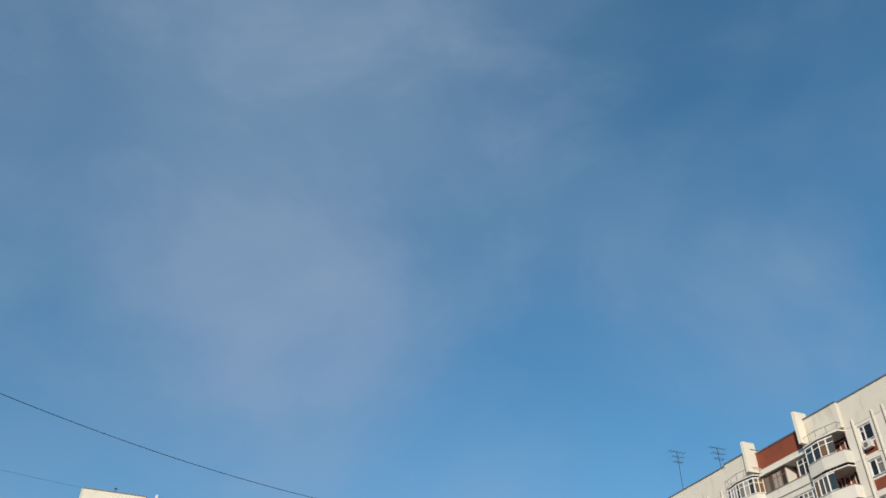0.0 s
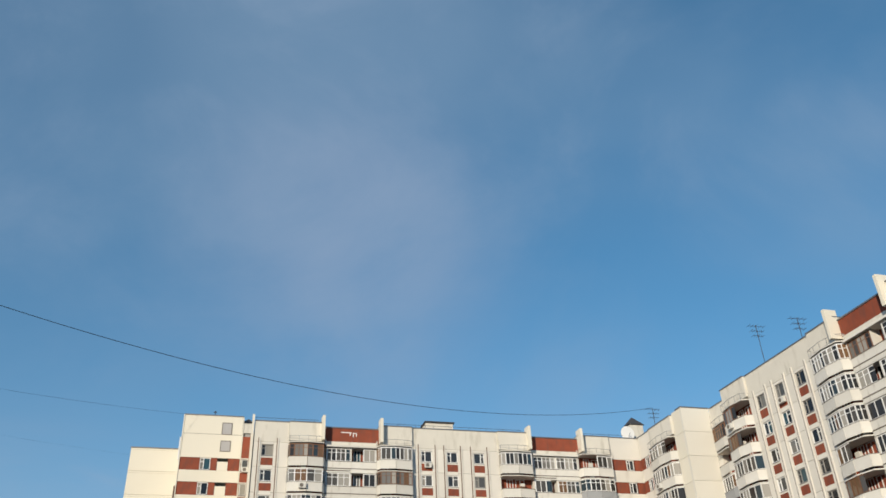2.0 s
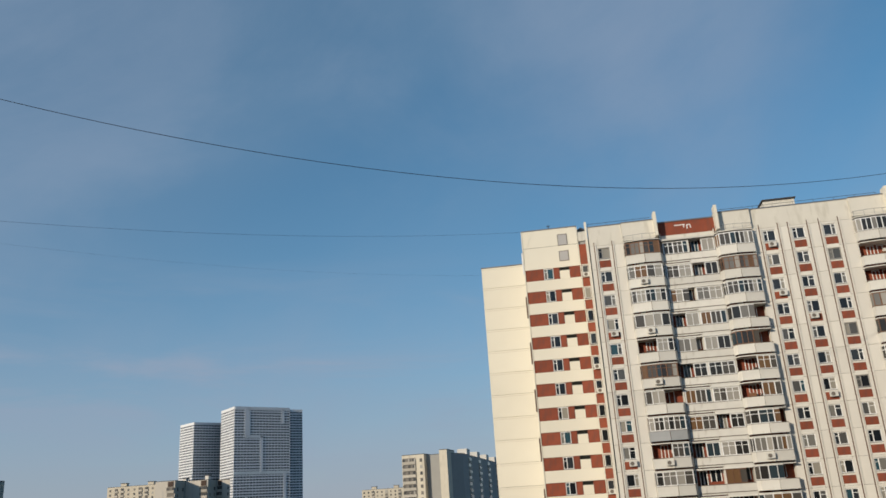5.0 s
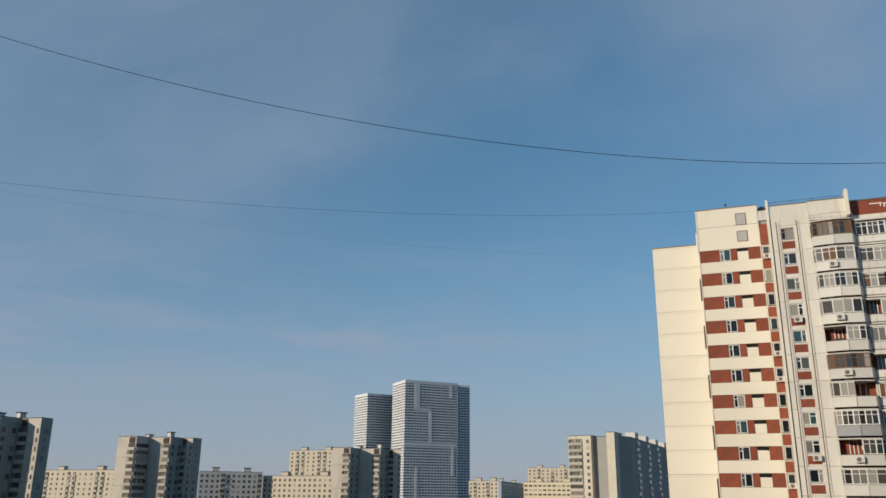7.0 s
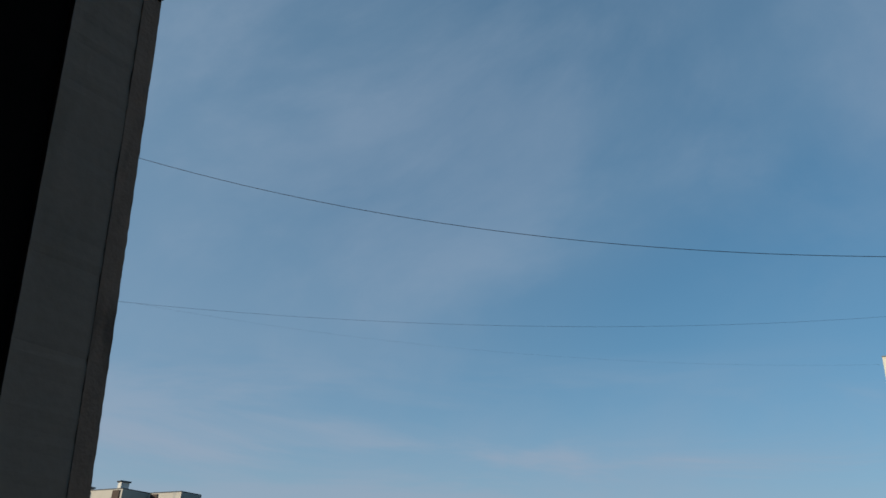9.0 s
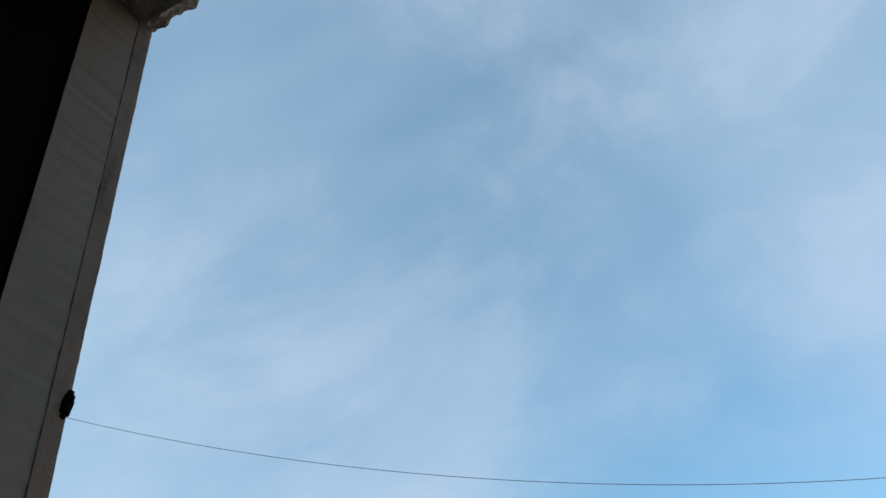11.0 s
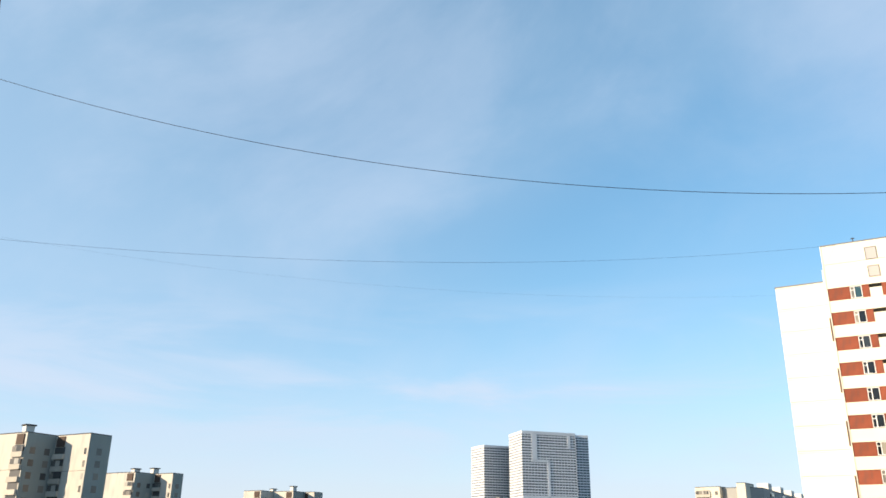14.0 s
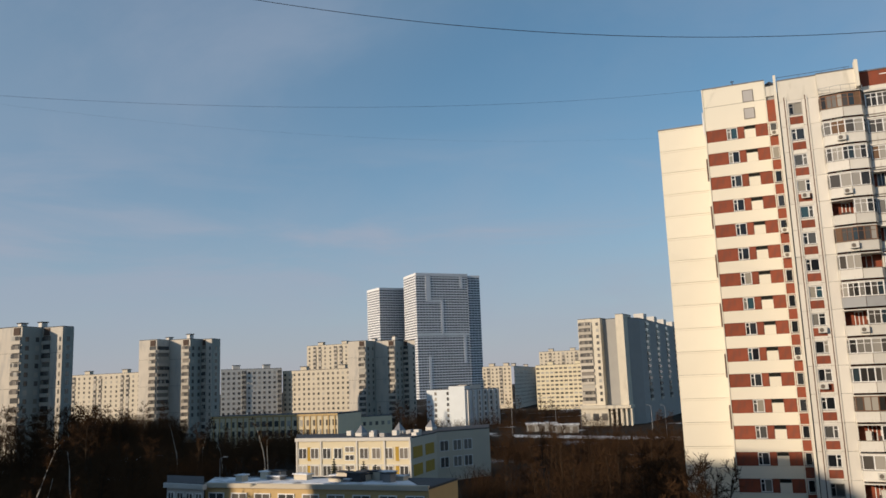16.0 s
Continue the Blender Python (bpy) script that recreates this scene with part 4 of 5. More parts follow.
# ---- low buildings: school, kindergarten, offices ----
def school():
    t = thing("school", "three-storey pale yellow school with white window frames and yellow panels", "school")
    p0, p1, p2, p3 = polar(45.4, 173), polar(37.7, 161), polar(35.85, 176), polar(32.2, 184)
    top = 10.1
    mass(t, [p0, p1], 16, 0, top, M_LEMON, radial=True)
    mass(t, [p1, p2], 12, 0, top - 0.02, M_SAND, radial=True)
    mass(t, [p2, p3], 14, 0, top + 0.1, M_SAND, radial=True)
    m, L = face(p0, p1)
    part("cornice", Geo().box(-0.2, L + 0.2, -0.3, 0.4, top - 0.35, top + 0.3), M_WHITEP, t, "", m)
    part("string_course", Geo().box(0, L, -0.12, 0.1, 5.0, 5.25), M_WHITEP, t, "", m)
    for f in (0.0, 0.22, 0.54, 0.78, 0.995):
        part("pilaster", Geo().box(L * f, L * f + 0.35, -0.2, 0.1, 0, top), M_WHITEP, t, "", m)
    for z in (6.4, 3.0):
        for f in (0.025, 0.135, 0.245, 0.345, 0.575, 0.68, 0.785, 0.915):
            ob = put("window", far_mesh("pane", 1.7, 1.9), t, m @ pose(L * f, 0, z))
            put("frame", far_mesh("surround", 1.7, 1.9), ob)
        for f in (0.103, 0.878):
            part("yellow_panel", Geo().box(L * f, L * f + 0.75, -0.07, 0.1, z - 0.5, z + 2.2), M_YELLOW, t, "bright yellow panel", m)
        for dz in (-0.3, 1.3):
            ob = put("window", far_mesh("pane", 1.9, 0.9), t, m @ pose(L * 0.445, 0, z + dz))
            put("frame", far_mesh("surround", 1.9, 0.9), ob)
    m, L = face(p1, p2)
    for z in (6.2, 2.8):
        for f in (0.1, 0.55):
            part("yellow_panel", Geo().box(L * f, L * (f + 0.33), -0.08, 0.1, z, z + 2.2), M_YELLOW, t, "", m)
    m, L = face(p2, p3)
    for z in (6.3, 2.9):
        for f in (0.06, 0.3, 0.5):
            ob = put("window", far_mesh("pane", 2.0, 2.0), t, m @ pose(L * f, 0, z))
            put("frame", far_mesh("surround", 2.0, 2.0), ob)
    for az, d in ((41.0, 172), (38.4, 176), (36.2, 184)):
        x, y = polar(az, d)
        b = part("roof_kiosk", Geo().box(x - 0.9, x + 0.9, y - 0.9, y + 0.9, top, top + 0.9), M_WHITEP, t)
        g = Geo()
        g.rod((x, y, top + 0.9), (x, y, top + 2.5), 1.3, 4, 0.05)
        part("hat", g, M_METAL, b, "grey pyramid roof")
    r = random.Random(8)
    for i in range(14):
        x, y = polar(r.uniform(36.5, 44.0), r.uniform(166, 176))
        part("roof_box", Geo().box(x - 0.6, x + 0.6, y - 0.5, y + 0.5, top + 0.2, top + 0.2 + r.uniform(0.5, 1.1)), r.choice((M_WHITEP, M_METAL)), t)


def kindergarten():
    t = thing("kindergarten", "low ochre building with a snowy flat roof and vents", "kindergarten")
    p0, p1, p2 = polar(53.7, 115), polar(51.4, 109.5), polar(36.5, 95)
    top = 8.8
    mass(t, [p0, p1], 10, 0, top, M_WHITEP, radial=True)
    mass(t, [polar(51.3, 111), p2], 9, 0, top - 0.2, M_OCHRE)
    part("snow", Geo().prism([polar(51.2, 112.2), polar(37.3, 97), polar(38.0, 103), polar(50.7, 118)], top + 0.05, top + 0.2), M_SNOW, t, "patchy snow on the flat roof")
    m, L = face(polar(51.3, 111), p2)
    part("parapet", Geo().box(0, L, -0.2, 0.3, top - 0.3, top + 0.25), M_SAND, t, "", m)
    for z in (5.9, 2.4):
        for x in every(L, 9, 2.1):
            ob = put("window", far_mesh("pane", 2.1, 1.9), t, m @ pose(x, 0, z))
            put("frame", far_mesh("surround", 2.1, 1.9), ob)
    m, L = face(p0, p1)
    part("fascia", Geo().box(-0.3, L + 0.2, -0.35, 0.3, top - 0.4, top + 0.2), M_WHITEP, t, "", m)
    for z in (5.6, 2.2):
        for x in every(L, 4, 1.0):
            ob = put("window", far_mesh("pane", 1.0, 2.2), t, m @ pose(x, 0, z))
            put("frame", far_mesh("surround", 1.0, 2.2), ob)
    r = random.Random(3)
    for i in range(16):
        az = r.uniform(38, 50)
        x, y = polar(az, 95 + (az - 36.5) * 1.06 + r.uniform(2.5, 6))
        w, h = r.uniform(0.4, 1.2), r.uniform(0.5, 1.2)
        b = part("roof_vent", Geo().box(x - w, x + w, y - 0.5, y + 0.5, top, top + h), r.choice((M_ROOF, M_METAL, M_SAND)), t, "small roof vent")
        part("cap", Geo().box(x - w - 0.15, x + w + 0.15, y - 0.65, y + 0.65, top + h, top + h + 0.12), M_SNOW if i % 2 else M_ROOF, b)


def long_school():
    t = thing("school", "long pale yellow three-storey school with rows of tall windows", "school")
    p0, p1, p2, p3 = polar(51.0, 314), polar(42.6, 294), polar(41.0, 312), polar(38.9, 318)
    mass(t, [p0, p1], 14, 0, 11.2, M_LEMON)
    mass(t, [p1, p2], 14, 0, 11.0, M_LEMON, radial=True)
    mass(t, [p2, p3], 12, 0, 9.0, M_LEMON, radial=True)
    m, L = face(p0, p1)
    part("cornice", Geo().box(0, L, -0.3, 0.3, 10.7, 11.4), M_OCHRE, t, "", m)
    for z in (7.3, 4.0, 0.7):
        for x in every(L, 20, 1.5):
            put("window", far_mesh("pane", 1.5, 2.0), t, m @ pose(x, 0, z))
    for x in every(L, 21, 0.5):
        part("pier", Geo().box(x, x + 0.5, -0.2, 0.1, 0, 10.7), M_OCHRE, t, "", m)
    m, L = face(p2, p3)
    window_rows(t, p2, p3, [5.0], every(L, 5, 1.2), 1.2, 1.4)


def office():
    t = thing("office_block", "pale blue office block with window columns and fins", "office building")
    p0, p1, p2, p3 = polar(36.45, 398), polar(34.9, 392), polar(33.8, 388), polar(31.4, 404)
    mass(t, [p0, p1], 14, 0, 17.3, M_OFFICE)
    mass(t, [p1, p2], 14, 0, 18.8, M_OFFICE)
    mass(t, [p2, p3], 12, 0, 17.0, M_OFFICE, radial=True)
    zs = storeys(16.6, 0, 2.6)
    m, L = face(p0, p1)
    window_rows(t, p0, p1, zs, [L * 0.36, L * 0.9], 1.2, 1.5)
    m, L = face(p2, p3)
    window_rows(t, p2, p3, zs, every(L, 6, 1.0), 1.0, 1.6)
    for x in every(L, 7, 0.7):
        part("fin", Geo().box(x, x + 0.7, -0.9, 0.1, 0, 16.9), M_WHITEP, t, "", m)
    part("plant_room", Geo().box(L * 0.15, L * 0.55, 2, 8, 17.2, 19.3), M_WHITEP, t, "", m)


school()
kindergarten()
long_school()
office()
# low sheds with snowy roofs beside the road
for az, d, w in ((28.6, 335, 12), (26.9, 322, 9)):
    x, y = polar(az, d)
    sh = thing("shed", "low garage shed with a snow-covered roof", "shed", pose(x, y, 0, 0, 0, az), "roadside sheds")
    part("wall", Geo().box(-w / 2, w / 2, -3, 3, 0, 3), M_GREYSHADE, sh)
    part("roof", Geo().prism([(-w / 2 - 0.4, -3.4), (w / 2 + 0.4, -3.4), (w / 2 + 0.4, 3.4), (-w / 2 - 0.4, 3.4)], 3, 3.3), M_SNOW, sh)
    for i in range(3):
        part("door", Geo().box(-w / 2 + 0.8 + i * w / 3, -w / 2 + 0.8 + i * w / 3 + w / 5, -3.06, -2.9, 0, 2.4), M_JOINT, sh)
road = Geo().prism([polar(30.5, 300), polar(17.0, 262), polar(17.0, 276), polar(30.5, 312)], 0.3, 0.45)
tagged(part("road", road, M_SNOW, None), "trampled snowy road past the sunlit block", "road", kind="structure")

# ---- bare winter trees ----
M_BARK = mat("bare_bark", (0.05, 0.034, 0.023), vary=0.25, scale=2, rnd=0.3, spec=0.05)
M_TWIG = mat("bare_twigs", (0.062, 0.034, 0.018), vary=0.2, scale=2, rnd=0.35, spec=0.02)
M_BIRCH = mat("birch_bark", (0.5, 0.47, 0.42), vary=0.2, scale=3, dirt=(0.05, 0.04, 0.035), dirt_at=0.6)
M_SPRUCE = mat("spruce_needles", (0.02, 0.032, 0.02), vary=0.3, scale=2)


def tri_rod(g, a, b, r0, r1):
    d = (b - a).normalized()
    p = d.orthogonal().normalized()
    q = d.cross(p)
    k = len(g.v)
    for c, r in ((a, r0), (b, r1)):
        for i in range(3):
            w = 2.0944 * i
            g.v.append(tuple(c + r * (math.cos(w) * p + math.sin(w) * q)))
    g.f += [(k + i, k + (i + 1) % 3, k + 3 + (i + 1) % 3, k + 3 + i) for i in range(3)]


def grow(r, h, spread, low, thick=1.0):
    """Trunk with limbs, and a crown of fine twigs, as two shapes."""
    trunk, crown = Geo(), Geo()
    p, d = Vector((0, 0, -0.2)), Vector((r.uniform(-0.06, 0.06), r.uniform(-0.06, 0.06), 1))
    n = 7
    for i in range(n):
        q = p + d.normalized() * (h / n)
        w0, w1 = 0.018 * thick * h * (1 - i / n) + 0.02, 0.018 * thick * h * (1 - (i + 1) / n) + 0.015
        trunk.rod(p, q, w0, 6, w1)
        if i / n >= low:
            for _ in range(3):
                az, up = r.uniform(0, 6.28), r.uniform(0.5, 1.3)
                ln = h * spread * r.uniform(0.6, 1.0) * (1.1 - 0.7 * i / n)
                e = q + Vector((math.cos(az), math.sin(az), up)).normalized() * ln
                mid = q.lerp(e, 0.5) + Vector((r.uniform(-0.2, 0.2), r.uniform(-0.2, 0.2), 0.1 * ln))
                limb = trunk if thick == 1.0 else crown
                limb.rod(q, mid, w1 * 0.6, 4, w1 * 0.4)
                limb.rod(mid, e, w1 * 0.4, 4, 0.015)
                for s in range(9):
                    o = q.lerp(e, r.uniform(0.25, 1.0))
                    v = Vector((r.gauss(0, 1), r.gauss(0, 1), r.gauss(0.7, 0.7))).normalized() * ln * r.uniform(0.25, 0.6)
                    tri_rod(crown, o, o + v, 0.028, 0.012)
                    for u in range(4):
                        o2 = o + v * r.uniform(0.3, 1.0)
                        v2 = (v.normalized() + Vector((r.gauss(0, 0.8), r.gauss(0, 0.8), r.gauss(0.3, 0.6)))).normalized() * ln * r.uniform(0.15, 0.35)
                        tri_rod(crown, o2, o2 + v2, 0.017, 0.008)
        p = q
        d = d + Vector((r.uniform(-0.12, 0.12), r.uniform(-0.12, 0.12), 0))
    return trunk, crown


TREES = []
for i in range(6):
    r = random.Random(40 + i)
    tr, cr = grow(r, 10, r.uniform(0.26, 0.36) if i < 4 else 0.2, 0.15 if i < 4 else 0.4, 1.0 if i < 4 else 0.65)
    TREES.append((tr.mesh("trunk", M_BIRCH if i >= 4 else M_BARK), cr.mesh("crown", M_TWIG)))


def tree(x, y, s, k, yaw, label="bare deciduous tree with fine brown twigs"):
    t = thing("bare_tree", label, "tree", pose(x, y, 0, 0, 0, yaw) @ Matrix.Diagonal((s, s, s * (1.1 if k >= 4 else 1.0), 1)), "bare trees")
    put("trunk", TREES[k][0], t)
    put("crown", TREES[k][1], t)


r = random.Random(77)
BLOCKED = [(polar(45, 180), 26), (polar(41, 172), 22), (polar(36, 185), 26), (polar(52, 118), 14), (polar(46, 113), 17), (polar(40, 109), 17)]


def plant(n, a0, a1, d0, d1, s0, s1, kinds=(0, 1, 2, 3)):
    for _ in range(n):
        az, d = r.uniform(a0, a1), math.sqrt(r.uniform(d0 * d0, d1 * d1))
        x, y = polar(az, d)
        if any(math.hypot(x - bx, y - by) < br for (bx, by), br in BLOCKED):
            continue
        tree(x, y, r.uniform(s0, s1), r.choice(kinds), r.uniform(0, 360), "white-stemmed birch without leaves" if kinds[0] >= 4 else "bare deciduous tree with fine brown twigs")


plant(42, 52.0, 76.0, 70, 185, 0.8, 1.2)
plant(34, 50.0, 70.0, 185, 280, 0.9, 1.3)
plant(34, 54.0, 62.0, 300, 360, 1.1, 1.6)
plant(14, 44.0, 53.0, 205, 295, 0.6, 1.0)
plant(32, 19.0, 33.0, 110, 215, 0.75, 1.1)
plant(14, 19.0, 32.0, 215, 290, 0.6, 0.9)
plant(14, 24.0, 33.0, 385, 540, 0.7, 1.1)
plant(12, 36.0, 40.0, 330, 400, 0.8, 1.3)
plant(10, 46.0, 51.0, 330, 460, 0.7, 1.1)
plant(7, 58.0, 66.0, 85, 110, 1.2, 1.5, (4, 5))
plant(5, 46.5, 54.0, 200, 260, 1.1, 1.4, (4, 5))
# tall trees that hide the foot of the towers, and those before the gable
plant(46, 58.0, 66.5, 185, 285, 1.25, 1.7)
plant(9, 16.5, 19.8, 66, 84, 0.95, 1.3)
plant(12, 19.8, 24.0, 62, 100, 1.0, 1.25)


def thicket(a0, a1, d0, d1, n, h, label):
    """Underbrush: countless thin upright shoots."""
    g, q = Geo(), random.Random(int(a0 * 10 + d0))
    for _ in range(n):
        x, y = polar(q.uniform(a0, a1), math.sqrt(q.uniform(d0 * d0, d1 * d1)))
        if any(math.hypot(x - bx, y - by) < br for (bx, by), br in BLOCKED):
            continue
        for _ in range(7):
            a = Vector((x + q.gauss(0, 0.7), y + q.gauss(0, 0.7), 0))
            hh = h * q.uniform(0.4, 1.0)
            b = a + Vector((q.gauss(0, 0.22 * hh), q.gauss(0, 0.22 * hh), hh))
            tri_rod(g, a, b, 0.05, 0.02)
            for _ in range(2):
                o = a.lerp(b, q.uniform(0.3, 1))
                tri_rod(g, o, o + Vector((q.gauss(0, 0.3), q.gauss(0, 0.3), q.uniform(0.1, 0.5))) * hh * 0.5, 0.03, 0.012)
    me = g.mesh("thicket", M_TWIG)
    tagged(new("thicket", me), label, "bushes", kind="stuff")


thicket(50, 80, 45, 200, 2300, 6.0, "dense leafless brown underbrush")
thicket(44, 67, 190, 300, 1500, 7.0, "leafless brown underbrush below towers")
thicket(53, 63, 300, 400, 1900, 11.5, "dark leafless wood in front of far houses")
thicket(18, 34, 95, 260, 1500, 5.0, "dense leafless brown underbrush beside the road")
thicket(24, 38, 330, 520, 700, 5.0, "leafless brown bushes along far streets")
thicket(36, 52, 320, 470, 700, 5.0, "leafless bushes behind the long school")


def spruce(x, y, h):
    t = thing("spruce", "small dark green spruce in front of the school", "tree", pose(x, y, 0), "spruces")
    part("trunk", Geo().rod((0, 0, 0), (0, 0, h * 0.9), 0.12, 6, 0.03), M_BARK, t)
    g, q = Geo(), random.Random(int(h * 100))
    for i in range(16):
        z = h * (0.1 + 0.88 * i / 16)
        ln = h * 0.26 * (1 - i / 17)
        for j in range(11):
            a = 6.283 * j / 11 + q.uniform(-0.2, 0.2)
            e = Vector((math.cos(a) * ln, math.sin(a) * ln, z - ln * 0.35))
            tri_rod(g, Vector((0, 0, z)), e, 0.16, 0.03)
            for u in (0.5, 0.8):
                o = Vector((0, 0, z)).lerp(e, u)
                tri_rod(g, o, o + Vector((math.cos(a + 0.9), math.sin(a + 0.9), -0.3)) * ln * 0.4, 0.09, 0.02)
                tri_rod(g, o, o + Vector((math.cos(a - 0.9), math.sin(a - 0.9), -0.3)) * ln * 0.4, 0.09, 0.02)
    part("crown", g, M_SPRUCE, t)


for az, d, h in ((42.9, 160, 7.5), (41.9, 158, 6.0), (40.9, 157, 7.0), (40.1, 154, 6.5)):
    spruce(*polar(az, d), h)


def street_lamp(x, y, h, yaw):
    t = thing("street_lamp", "tall grey steel street lamp beside the road", "street lamp", pose(x, y, 0, 0, 0, yaw), "street lamps")
    part("pole", Geo().rod((0, 0, 0), (0, 0, h), 0.12, 8, 0.06), M_METAL, t)
    part("arm", Geo().rod((0, 0, h), (1.6, 0, h + 0.3), 0.05, 6), M_METAL, t)
    part("lantern", Geo().box(1.3, 2.2, -0.18, 0.18, h + 0.22, h + 0.4), M_METAL, t)


for az, d, h in ((27.6, 300, 10), (25.9, 296, 10), (21.2, 268, 11), (20.3, 262, 11), (30.6, 320, 10), (50.4, 150, 9)):
    street_lamp(*polar(az, d), h, az * 7)


# ---- roof clutter of the long house ----
def antenna(x, y, z, h, label="thin television antenna mast"):
    t = thing("roof_antenna", label, "antenna", HOUSE @ pose(x, y, z), "roof antennas")
    part("mast", Geo().rod((0, 0, 0), (0, 0, h), 0.035, 6), M_ROOF, t)
    for i, w in enumerate((0.9, 0.7, 0.55)):
        g = Geo().rod((-w, 0, h - 0.15 - 0.55 * i), (w, 0, h - 0.1 - 0.55 * i), 0.022, 4)
        for k in range(5):
            xx = -w + 2 * w * k / 4
            g.rod((xx, -0.35, h - 0.13 - 0.55 * i), (xx, 0.35, h - 0.13 - 0.55 * i), 0.014, 4)
        part("aerial", g, M_ROOF, t)


antenna(49.4, -2.0, 51.2, 3.4)
antenna(49.9, -24.6, 51.2, 4.6)
antenna(50.6, -30.0, 51.2, 3.0)
stub = thing("roof_antenna", "short dark antenna stub on the roof", "antenna", HOUSE @ pose(-4.3, 6.0, 53.3), "roof antennas")
part("mast", Geo().rod((0, 0, 0), (0, 0, 0.75), 0.05, 6), M_ROOF, stub)
part("aerial", Geo().rod((-0.2, 0, 0.62), (0.2, 0, 0.62), 0.05, 5), M_ROOF, stub)
vent = thing("roof_vent", "cream roof vent house with a black pyramid cap", "vent", HOUSE @ pose(49.1, 3.2, 51.2))
part("body", Geo().box(-0.95, 0.95, -0.95, 0.95, 0, 2.6), M_ATTIC, vent)
part("cap", Geo().rod((0, 0, 2.65), (0, 0, 3.9), 1.6, 4, 0.1), M_ROOF, vent, "black pyramid cap")
dish = thing("satellite_dish", "white satellite dish on the roof edge", "satellite dish", HOUSE @ pose(46.9, 0.9, 51.1))
g = Geo()
g.rod((0, -0.12, 1.0), (0, 0.05, 1.0), 0.95, 22, 0.35)
part("reflector", g, M_WHITE, dish)
part("stand", Geo().rod((0, 0.1, 0), (0, 0.1, 1.0), 0.05, 6), M_METAL, dish)
part("feed_arm", Geo().rod((0, -0.1, 0.2), (0, -0.7, 0.9), 0.03, 5), M_METAL, dish)
box = thing("roof_vent", "wide low cream roof vent", "vent", HOUSE @ pose(22.0, 2.0, 51.0))
part("body", Geo().box(-1.7, 1.7, -1, 1, 0, 1.25), M_ATTIC, box)
part("cap", Geo().box(-1.85, 1.85, -1.2, 1.2, 1.25, 1.4), M_ROOF, box)
hat = thing("roof_vent", "small black pyramid vent cap", "vent", HOUSE @ pose(-0.35, 6.6, 52.65))
part("cap", Geo().rod((0, 0, 0.2), (0, 0, 0.8), 1.0, 4, 0.06), M_ROOF, hat)
part("body", Geo().box(-0.5, 0.5, -0.5, 0.5, -0.4, 0.2), M_ATTIC, hat)
for x0, x1 in ((0.3, 7.4), (14.5, 32.2), (39.6, 46.0)):
    rail = thing("roof_railing", "thin steel railing along the roof edge", "railing", HOUSE, "roof railings")
    part("rail", Geo().rod((x0, 0.4, 51.65), (x1, 0.4, 51.65), 0.025, 4), M_ROOF, rail)
    for i in range(int((x1 - x0) / 2.2) + 1):
        part("post", Geo().rod((x0 + 2.2 * i, 0.4, 51.1), (x0 + 2.2 * i, 0.4, 51.65), 0.022, 4), M_ROOF, rail)


# ---- cables between the roofs ----
def cable(a, b, za, zb, sag, radius, label):
    """One smooth tube that hangs in a parabola from a at height za to b at height zb."""
    g, n, k = Geo(), 80, 6
    side = Vector((b[1] - a[1], a[0] - b[0], 0)).normalized()
    for i in range(n + 1):
        u = i / n
        c = Vector((a[0] + (b[0] - a[0]) * u, a[1] + (b[1] - a[1]) * u, za + (zb - za) * u - 4 * sag * u * (1 - u)))
        for v in range(k):
            w = 2 * math.pi * v / k
            g.v.append(tuple(c + radius * (math.cos(w) * side + math.sin(w) * Vector((0, 0, 1)))))
    for i in range(n):
        for v in range(k):
            p, q = i * k + v, i * k + (v + 1) % k
            g.f.append((p, q, q + k, p + k))
    g.f += [tuple(range(k - 1, -1, -1)), tuple(range(n * k, n * k + k))]
    tagged(part("cable", g, M_BLACK, None), label, "cable", "roof cables")


cable(polar(-17.2, 97), (-91, -4), 52.57, 70.25, 15.73, 0.022, "long black cable sagging between roofs")
cable(polar(14.5, 97.2), (-100, -10), 53.46, 49.05, 4.81, 0.010, "thin cable sagging towards the stair end roof")
cable(polar(19.3, 103.5), (-88, 26), 50.2, 50.63, 2.44, 0.004, "very thin far cable between roofs")


# ---- the viewer's own house, its window and room ----
OWN = pose(0, 0, 0, 0, 0, 13.4)
M_OWN = mat("own_wall_plaster", (0.42, 0.41, 0.38), vary=0.1, scale=2.5, fine=60, bump=0.5, dirt=(0.25, 0.22, 0.19), dirt_at=0.6)
M_ROOMW = mat("dark_room_lining", (0.12, 0.10, 0.085), vary=0.05)
# near-black: paints the opening's shade, and colours the hinge pin
M_DEEPBLACK = mat("shade_and_pin_black", (0.008, 0.007, 0.007), rough=1.0, vary=0.15, bump=0)
M_DEEPBLACK.node_tree.nodes["Principled BSDF"].inputs["Specular IOR Level"].default_value = 0.05
FACE_O, WALL_O, JAMB_L, JAMB_R, SILL, HEAD = 0.393, 0.315, -0.697, 1.15, 19.75, 21.62
own = tagged(part("wall_own_house", Geo().box(-42, JAMB_L - 0.02, 0.1, WALL_O, 0, 46).box(JAMB_R, 60, 0.1, WALL_O, 0, 46).box(JAMB_L - 0.02, JAMB_R, 0.1, WALL_O, 0, SILL).box(JAMB_L - 0.02, JAMB_R, 0.1, WALL_O, HEAD + 0.12, 46), M_OWN, None, "", OWN), "grey plastered outer wall of the viewer's house", "wall", kind="structure")
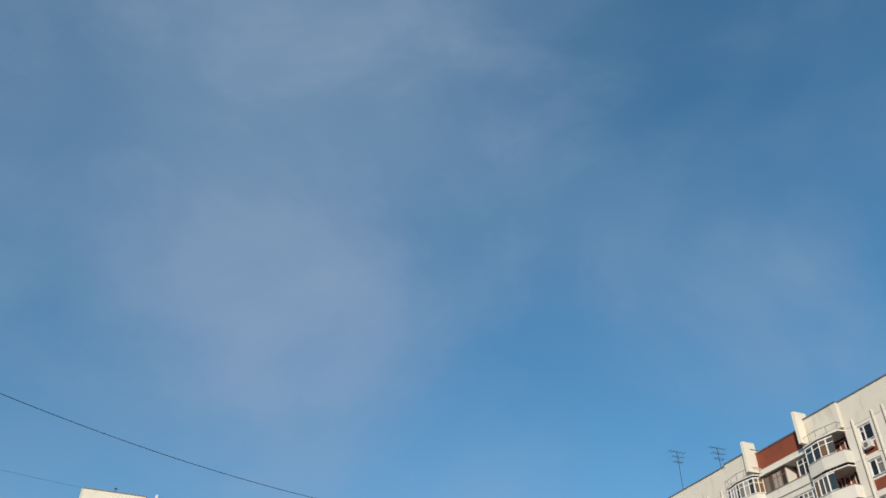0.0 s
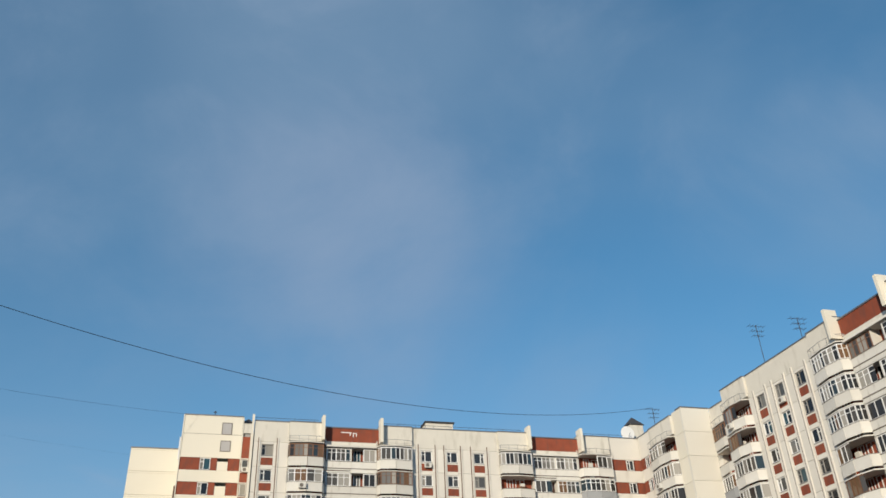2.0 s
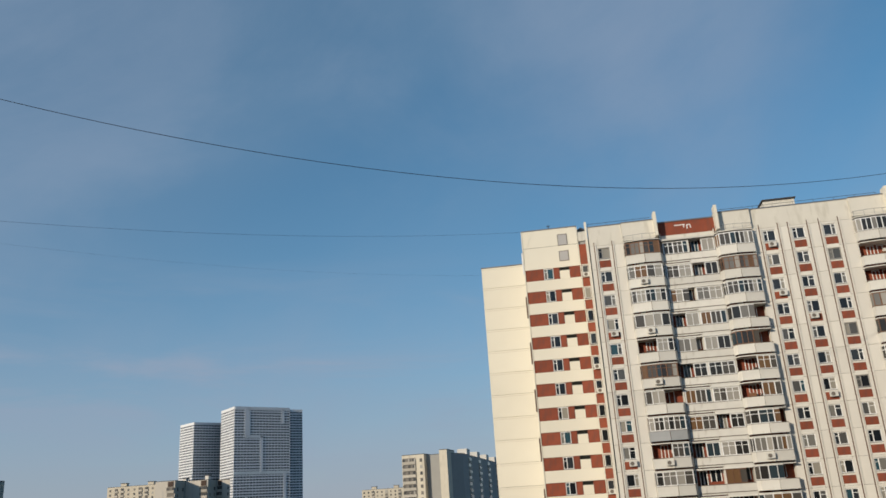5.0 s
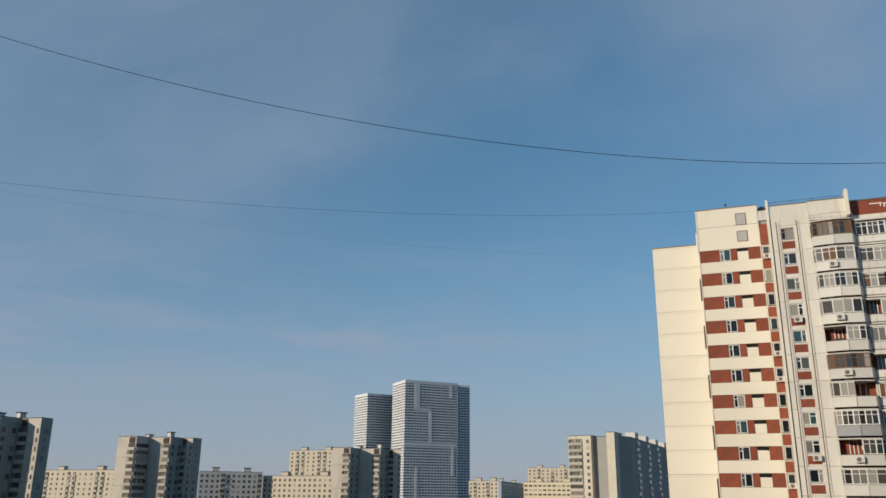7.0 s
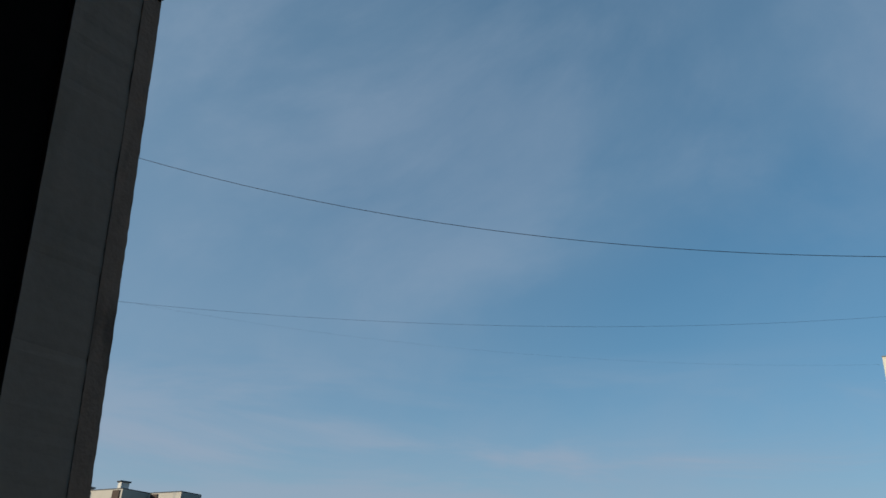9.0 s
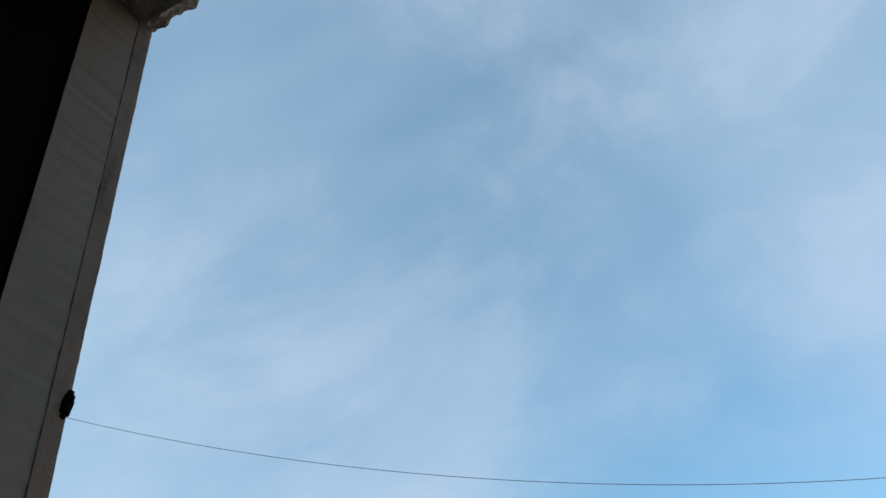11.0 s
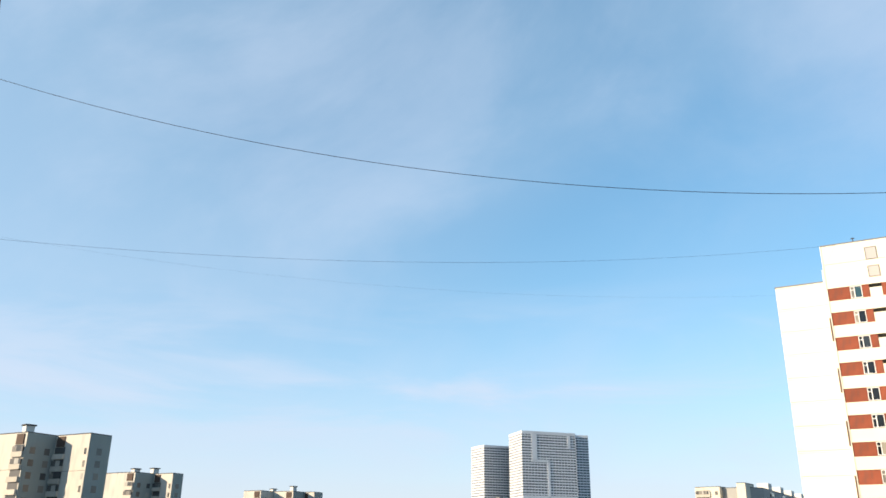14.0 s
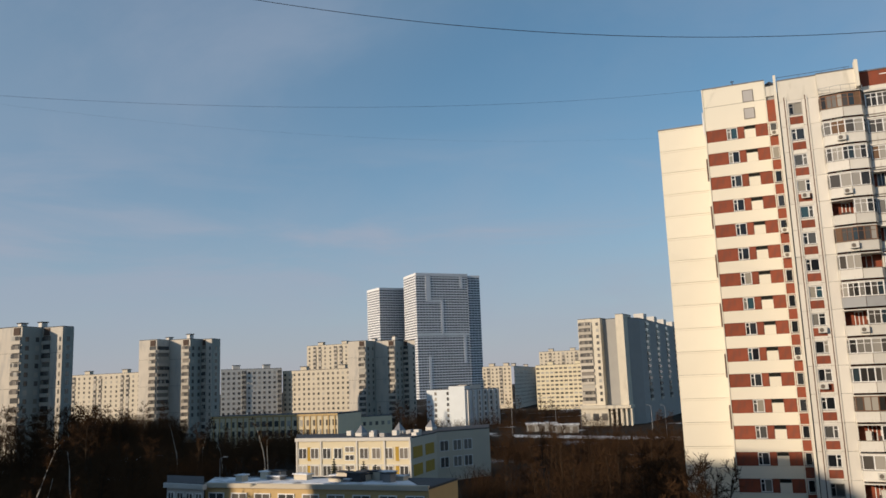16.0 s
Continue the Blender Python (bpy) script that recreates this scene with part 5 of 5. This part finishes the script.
tagged(part("wall_own_house_back", Geo().box(-42, 60, -12.3, -12, 0, 46).box(-42.3, -42, -12.3, 0.39, 0, 46).box(60, 60.3, -12.3, 0.39, 0, 46), M_OWN, None, "", OWN), "rear and end walls of the viewer's house", "wall", kind="structure")
tagged(part("roof_own_house", Geo().box(-42, 60, -12, 0.1, 45.6, 46), M_ROOF, None, "", OWN), "flat roof of the viewer's house", "roof", kind="structure")
# unseen dark box added behind the eye so the interior stays unlit
tagged(part("wall_room", Geo().box(-2.2, -2.0, -4, 0.1, 19, 22).box(2.0, 2.2, -4, 0.1, 19, 22).box(-2.2, 2.2, -4.2, -4, 19, 22), M_ROOMW, None, "", OWN), "unseen plain walls added to keep the room dark", "wall", kind="structure")
tagged(part("floor", Geo().box(-2.2, 2.2, -4.2, 0.1, 18.9, 19), M_WOOD, None, "", OWN), "unseen wooden floor closing the dark room", "floor", kind="structure")
tagged(part("ceiling", Geo().box(-2.2, 2.2, -4.2, 0.1, 21.9, 22.0), M_ROOMW, None, "", OWN), "unseen plain ceiling closing the dark room", "ceiling", kind="structure")


def leaning_board(x0, x1, o0, o1, z0, z1, rough, seed, material, name, label):
    """A rough upright board that leans back a little; x across, o outwards."""
    q, g, n = random.Random(seed), Geo(), 220
    lean = 0.094
    rows = []
    for i in range(n + 1):
        z = z0 + (z1 - z0) * i / n
        s = -lean * (z - EYE_H - 0.5)
        j = rough * q.uniform(-1, 1)
        rows.append([(x0, o0 + s, z), (x1 + j * 0.5, o0 + s, z), (x1 + j, o1 + s + j, z), (x0, o1 + s, z)])
    for row in rows:
        g.v += row
    for i in range(n):
        for k in range(4):
            a, b = i * 4 + k, i * 4 + (k + 1) % 4
            g.f.append((a, b, b + 4, a + 4))
    g.f += [(3, 2, 1, 0), (4 * n, 4 * n + 1, 4 * n + 2, 4 * n + 3)]
    return tagged(part(name, g, material, None, "", OWN), label, "window trim", kind="structure")


M_EDGE = mat("flaking_edge", (0.33, 0.24, 0.185), vary=0.18, scale=14, fine=120, bump=0.12, dirt=(0.12, 0.09, 0.07), dirt_at=0.64)
# lintel plaster is paled to stand in for light bounced from below
M_LINTEL = mat("bounce_lit_lintel_plaster", (0.78, 0.73, 0.67), vary=0.12, scale=9, fine=90, bump=0.4, dirt=(0.4, 0.34, 0.28), dirt_at=0.62)
M_JAMB = mat("jamb_paint", (0.345, 0.285, 0.235), vary=0.10, scale=5, fine=110, bump=0.04, dirt=(0.2, 0.17, 0.13), dirt_at=0.66)
leaning_board(JAMB_L - 0.02, JAMB_L, 0.297, FACE_O - 0.022, SILL, HEAD + 0.12, 0.0006, 1, M_JAMB, "window_jamb", "grey painted window jamb in shade")
leaning_board(JAMB_L - 0.02, JAMB_L + 0.001, FACE_O - 0.022, FACE_O, SILL, HEAD + 0.12, 0.00025, 2, M_EDGE, "window_jamb_edge", "flaking brown outer edge of the window jamb")
# this board's black stands for the shade inside the opening
leaning_board(JAMB_L - 0.03, JAMB_L - 0.006, 0.12, 0.295, SILL, HEAD + 0.12, 0.0004, 3, M_DEEPBLACK, "window_frame", "window frame board blackened for the shade of the opening")


def lintel():
    """The ragged lower edge of the slab over the window."""
    q, g = random.Random(6), Geo()
    n, low = 300, HEAD - 0.034
    for i in range(n):
        x = JAMB_L - 0.004 + i * (JAMB_R - JAMB_L + 0.004) / (n - 1)
        j = 0.012 * noise.noise(Vector((x * 22, 0, 3))) + 0.006 * noise.noise(Vector((x * 75, 5, 0))) + 0.0008 * q.uniform(-1, 1)
        z = low + 0.008 * noise.noise(Vector((x * 30, 9, 0)))
        g.v += [(x, 0.27, HEAD + 0.13), (x, 0.272, low + 0.012), (x, 0.325 + j * 0.5, low + 0.002), (x, 0.343 + j, z + 0.008), (x, 0.345 + j, HEAD + 0.13)]
    for i in range(n - 1):
        for k in range(5):
            a, b = i * 5 + k, i * 5 + (k + 1) % 5
            g.f.append((a, a + 5, b + 5, b))
    g.f += [(0, 1, 2, 3, 4), tuple(5 * (n - 1) + v for v in (4, 3, 2, 1, 0))]
    tagged(part("window_lintel", g, M_LINTEL, None, "", OWN), "plastered lintel over the window, paled for bounced light, with a crumbling edge", "window trim", kind="structure")


lintel()
hook = thing("hinge_pin", "small rusty black hinge pin on the window jamb", "hinge", OWN @ pose(JAMB_L, 0.39, 21.0))
g = Geo()
for i, (w, z) in enumerate(((0.003, -0.013), (0.006, -0.008), (0.007, -0.002), (0.006, 0.004), (0.004, 0.009))):
    g.rod((0.001 * (i % 2), 0.0, z), (0.001, 0.001, z + 0.009), w, 8, w * 0.9)
part("pin", g, M_DEEPBLACK, hook)

# unseen blocks added behind the viewer to shade the foreground, with a sunlit gap
tagged(part("wall_shadow_caster", Geo().box(-260, -129.5, -26, -10, 0, 41.0).box(-129.5, -112.0, -25, -11, 0, 17.0).box(-112.0, -70.3, -26, -10, 0, 42.5), M_OWN, None), "unseen plain blocks added to shade the foreground", "wall", kind="structure")
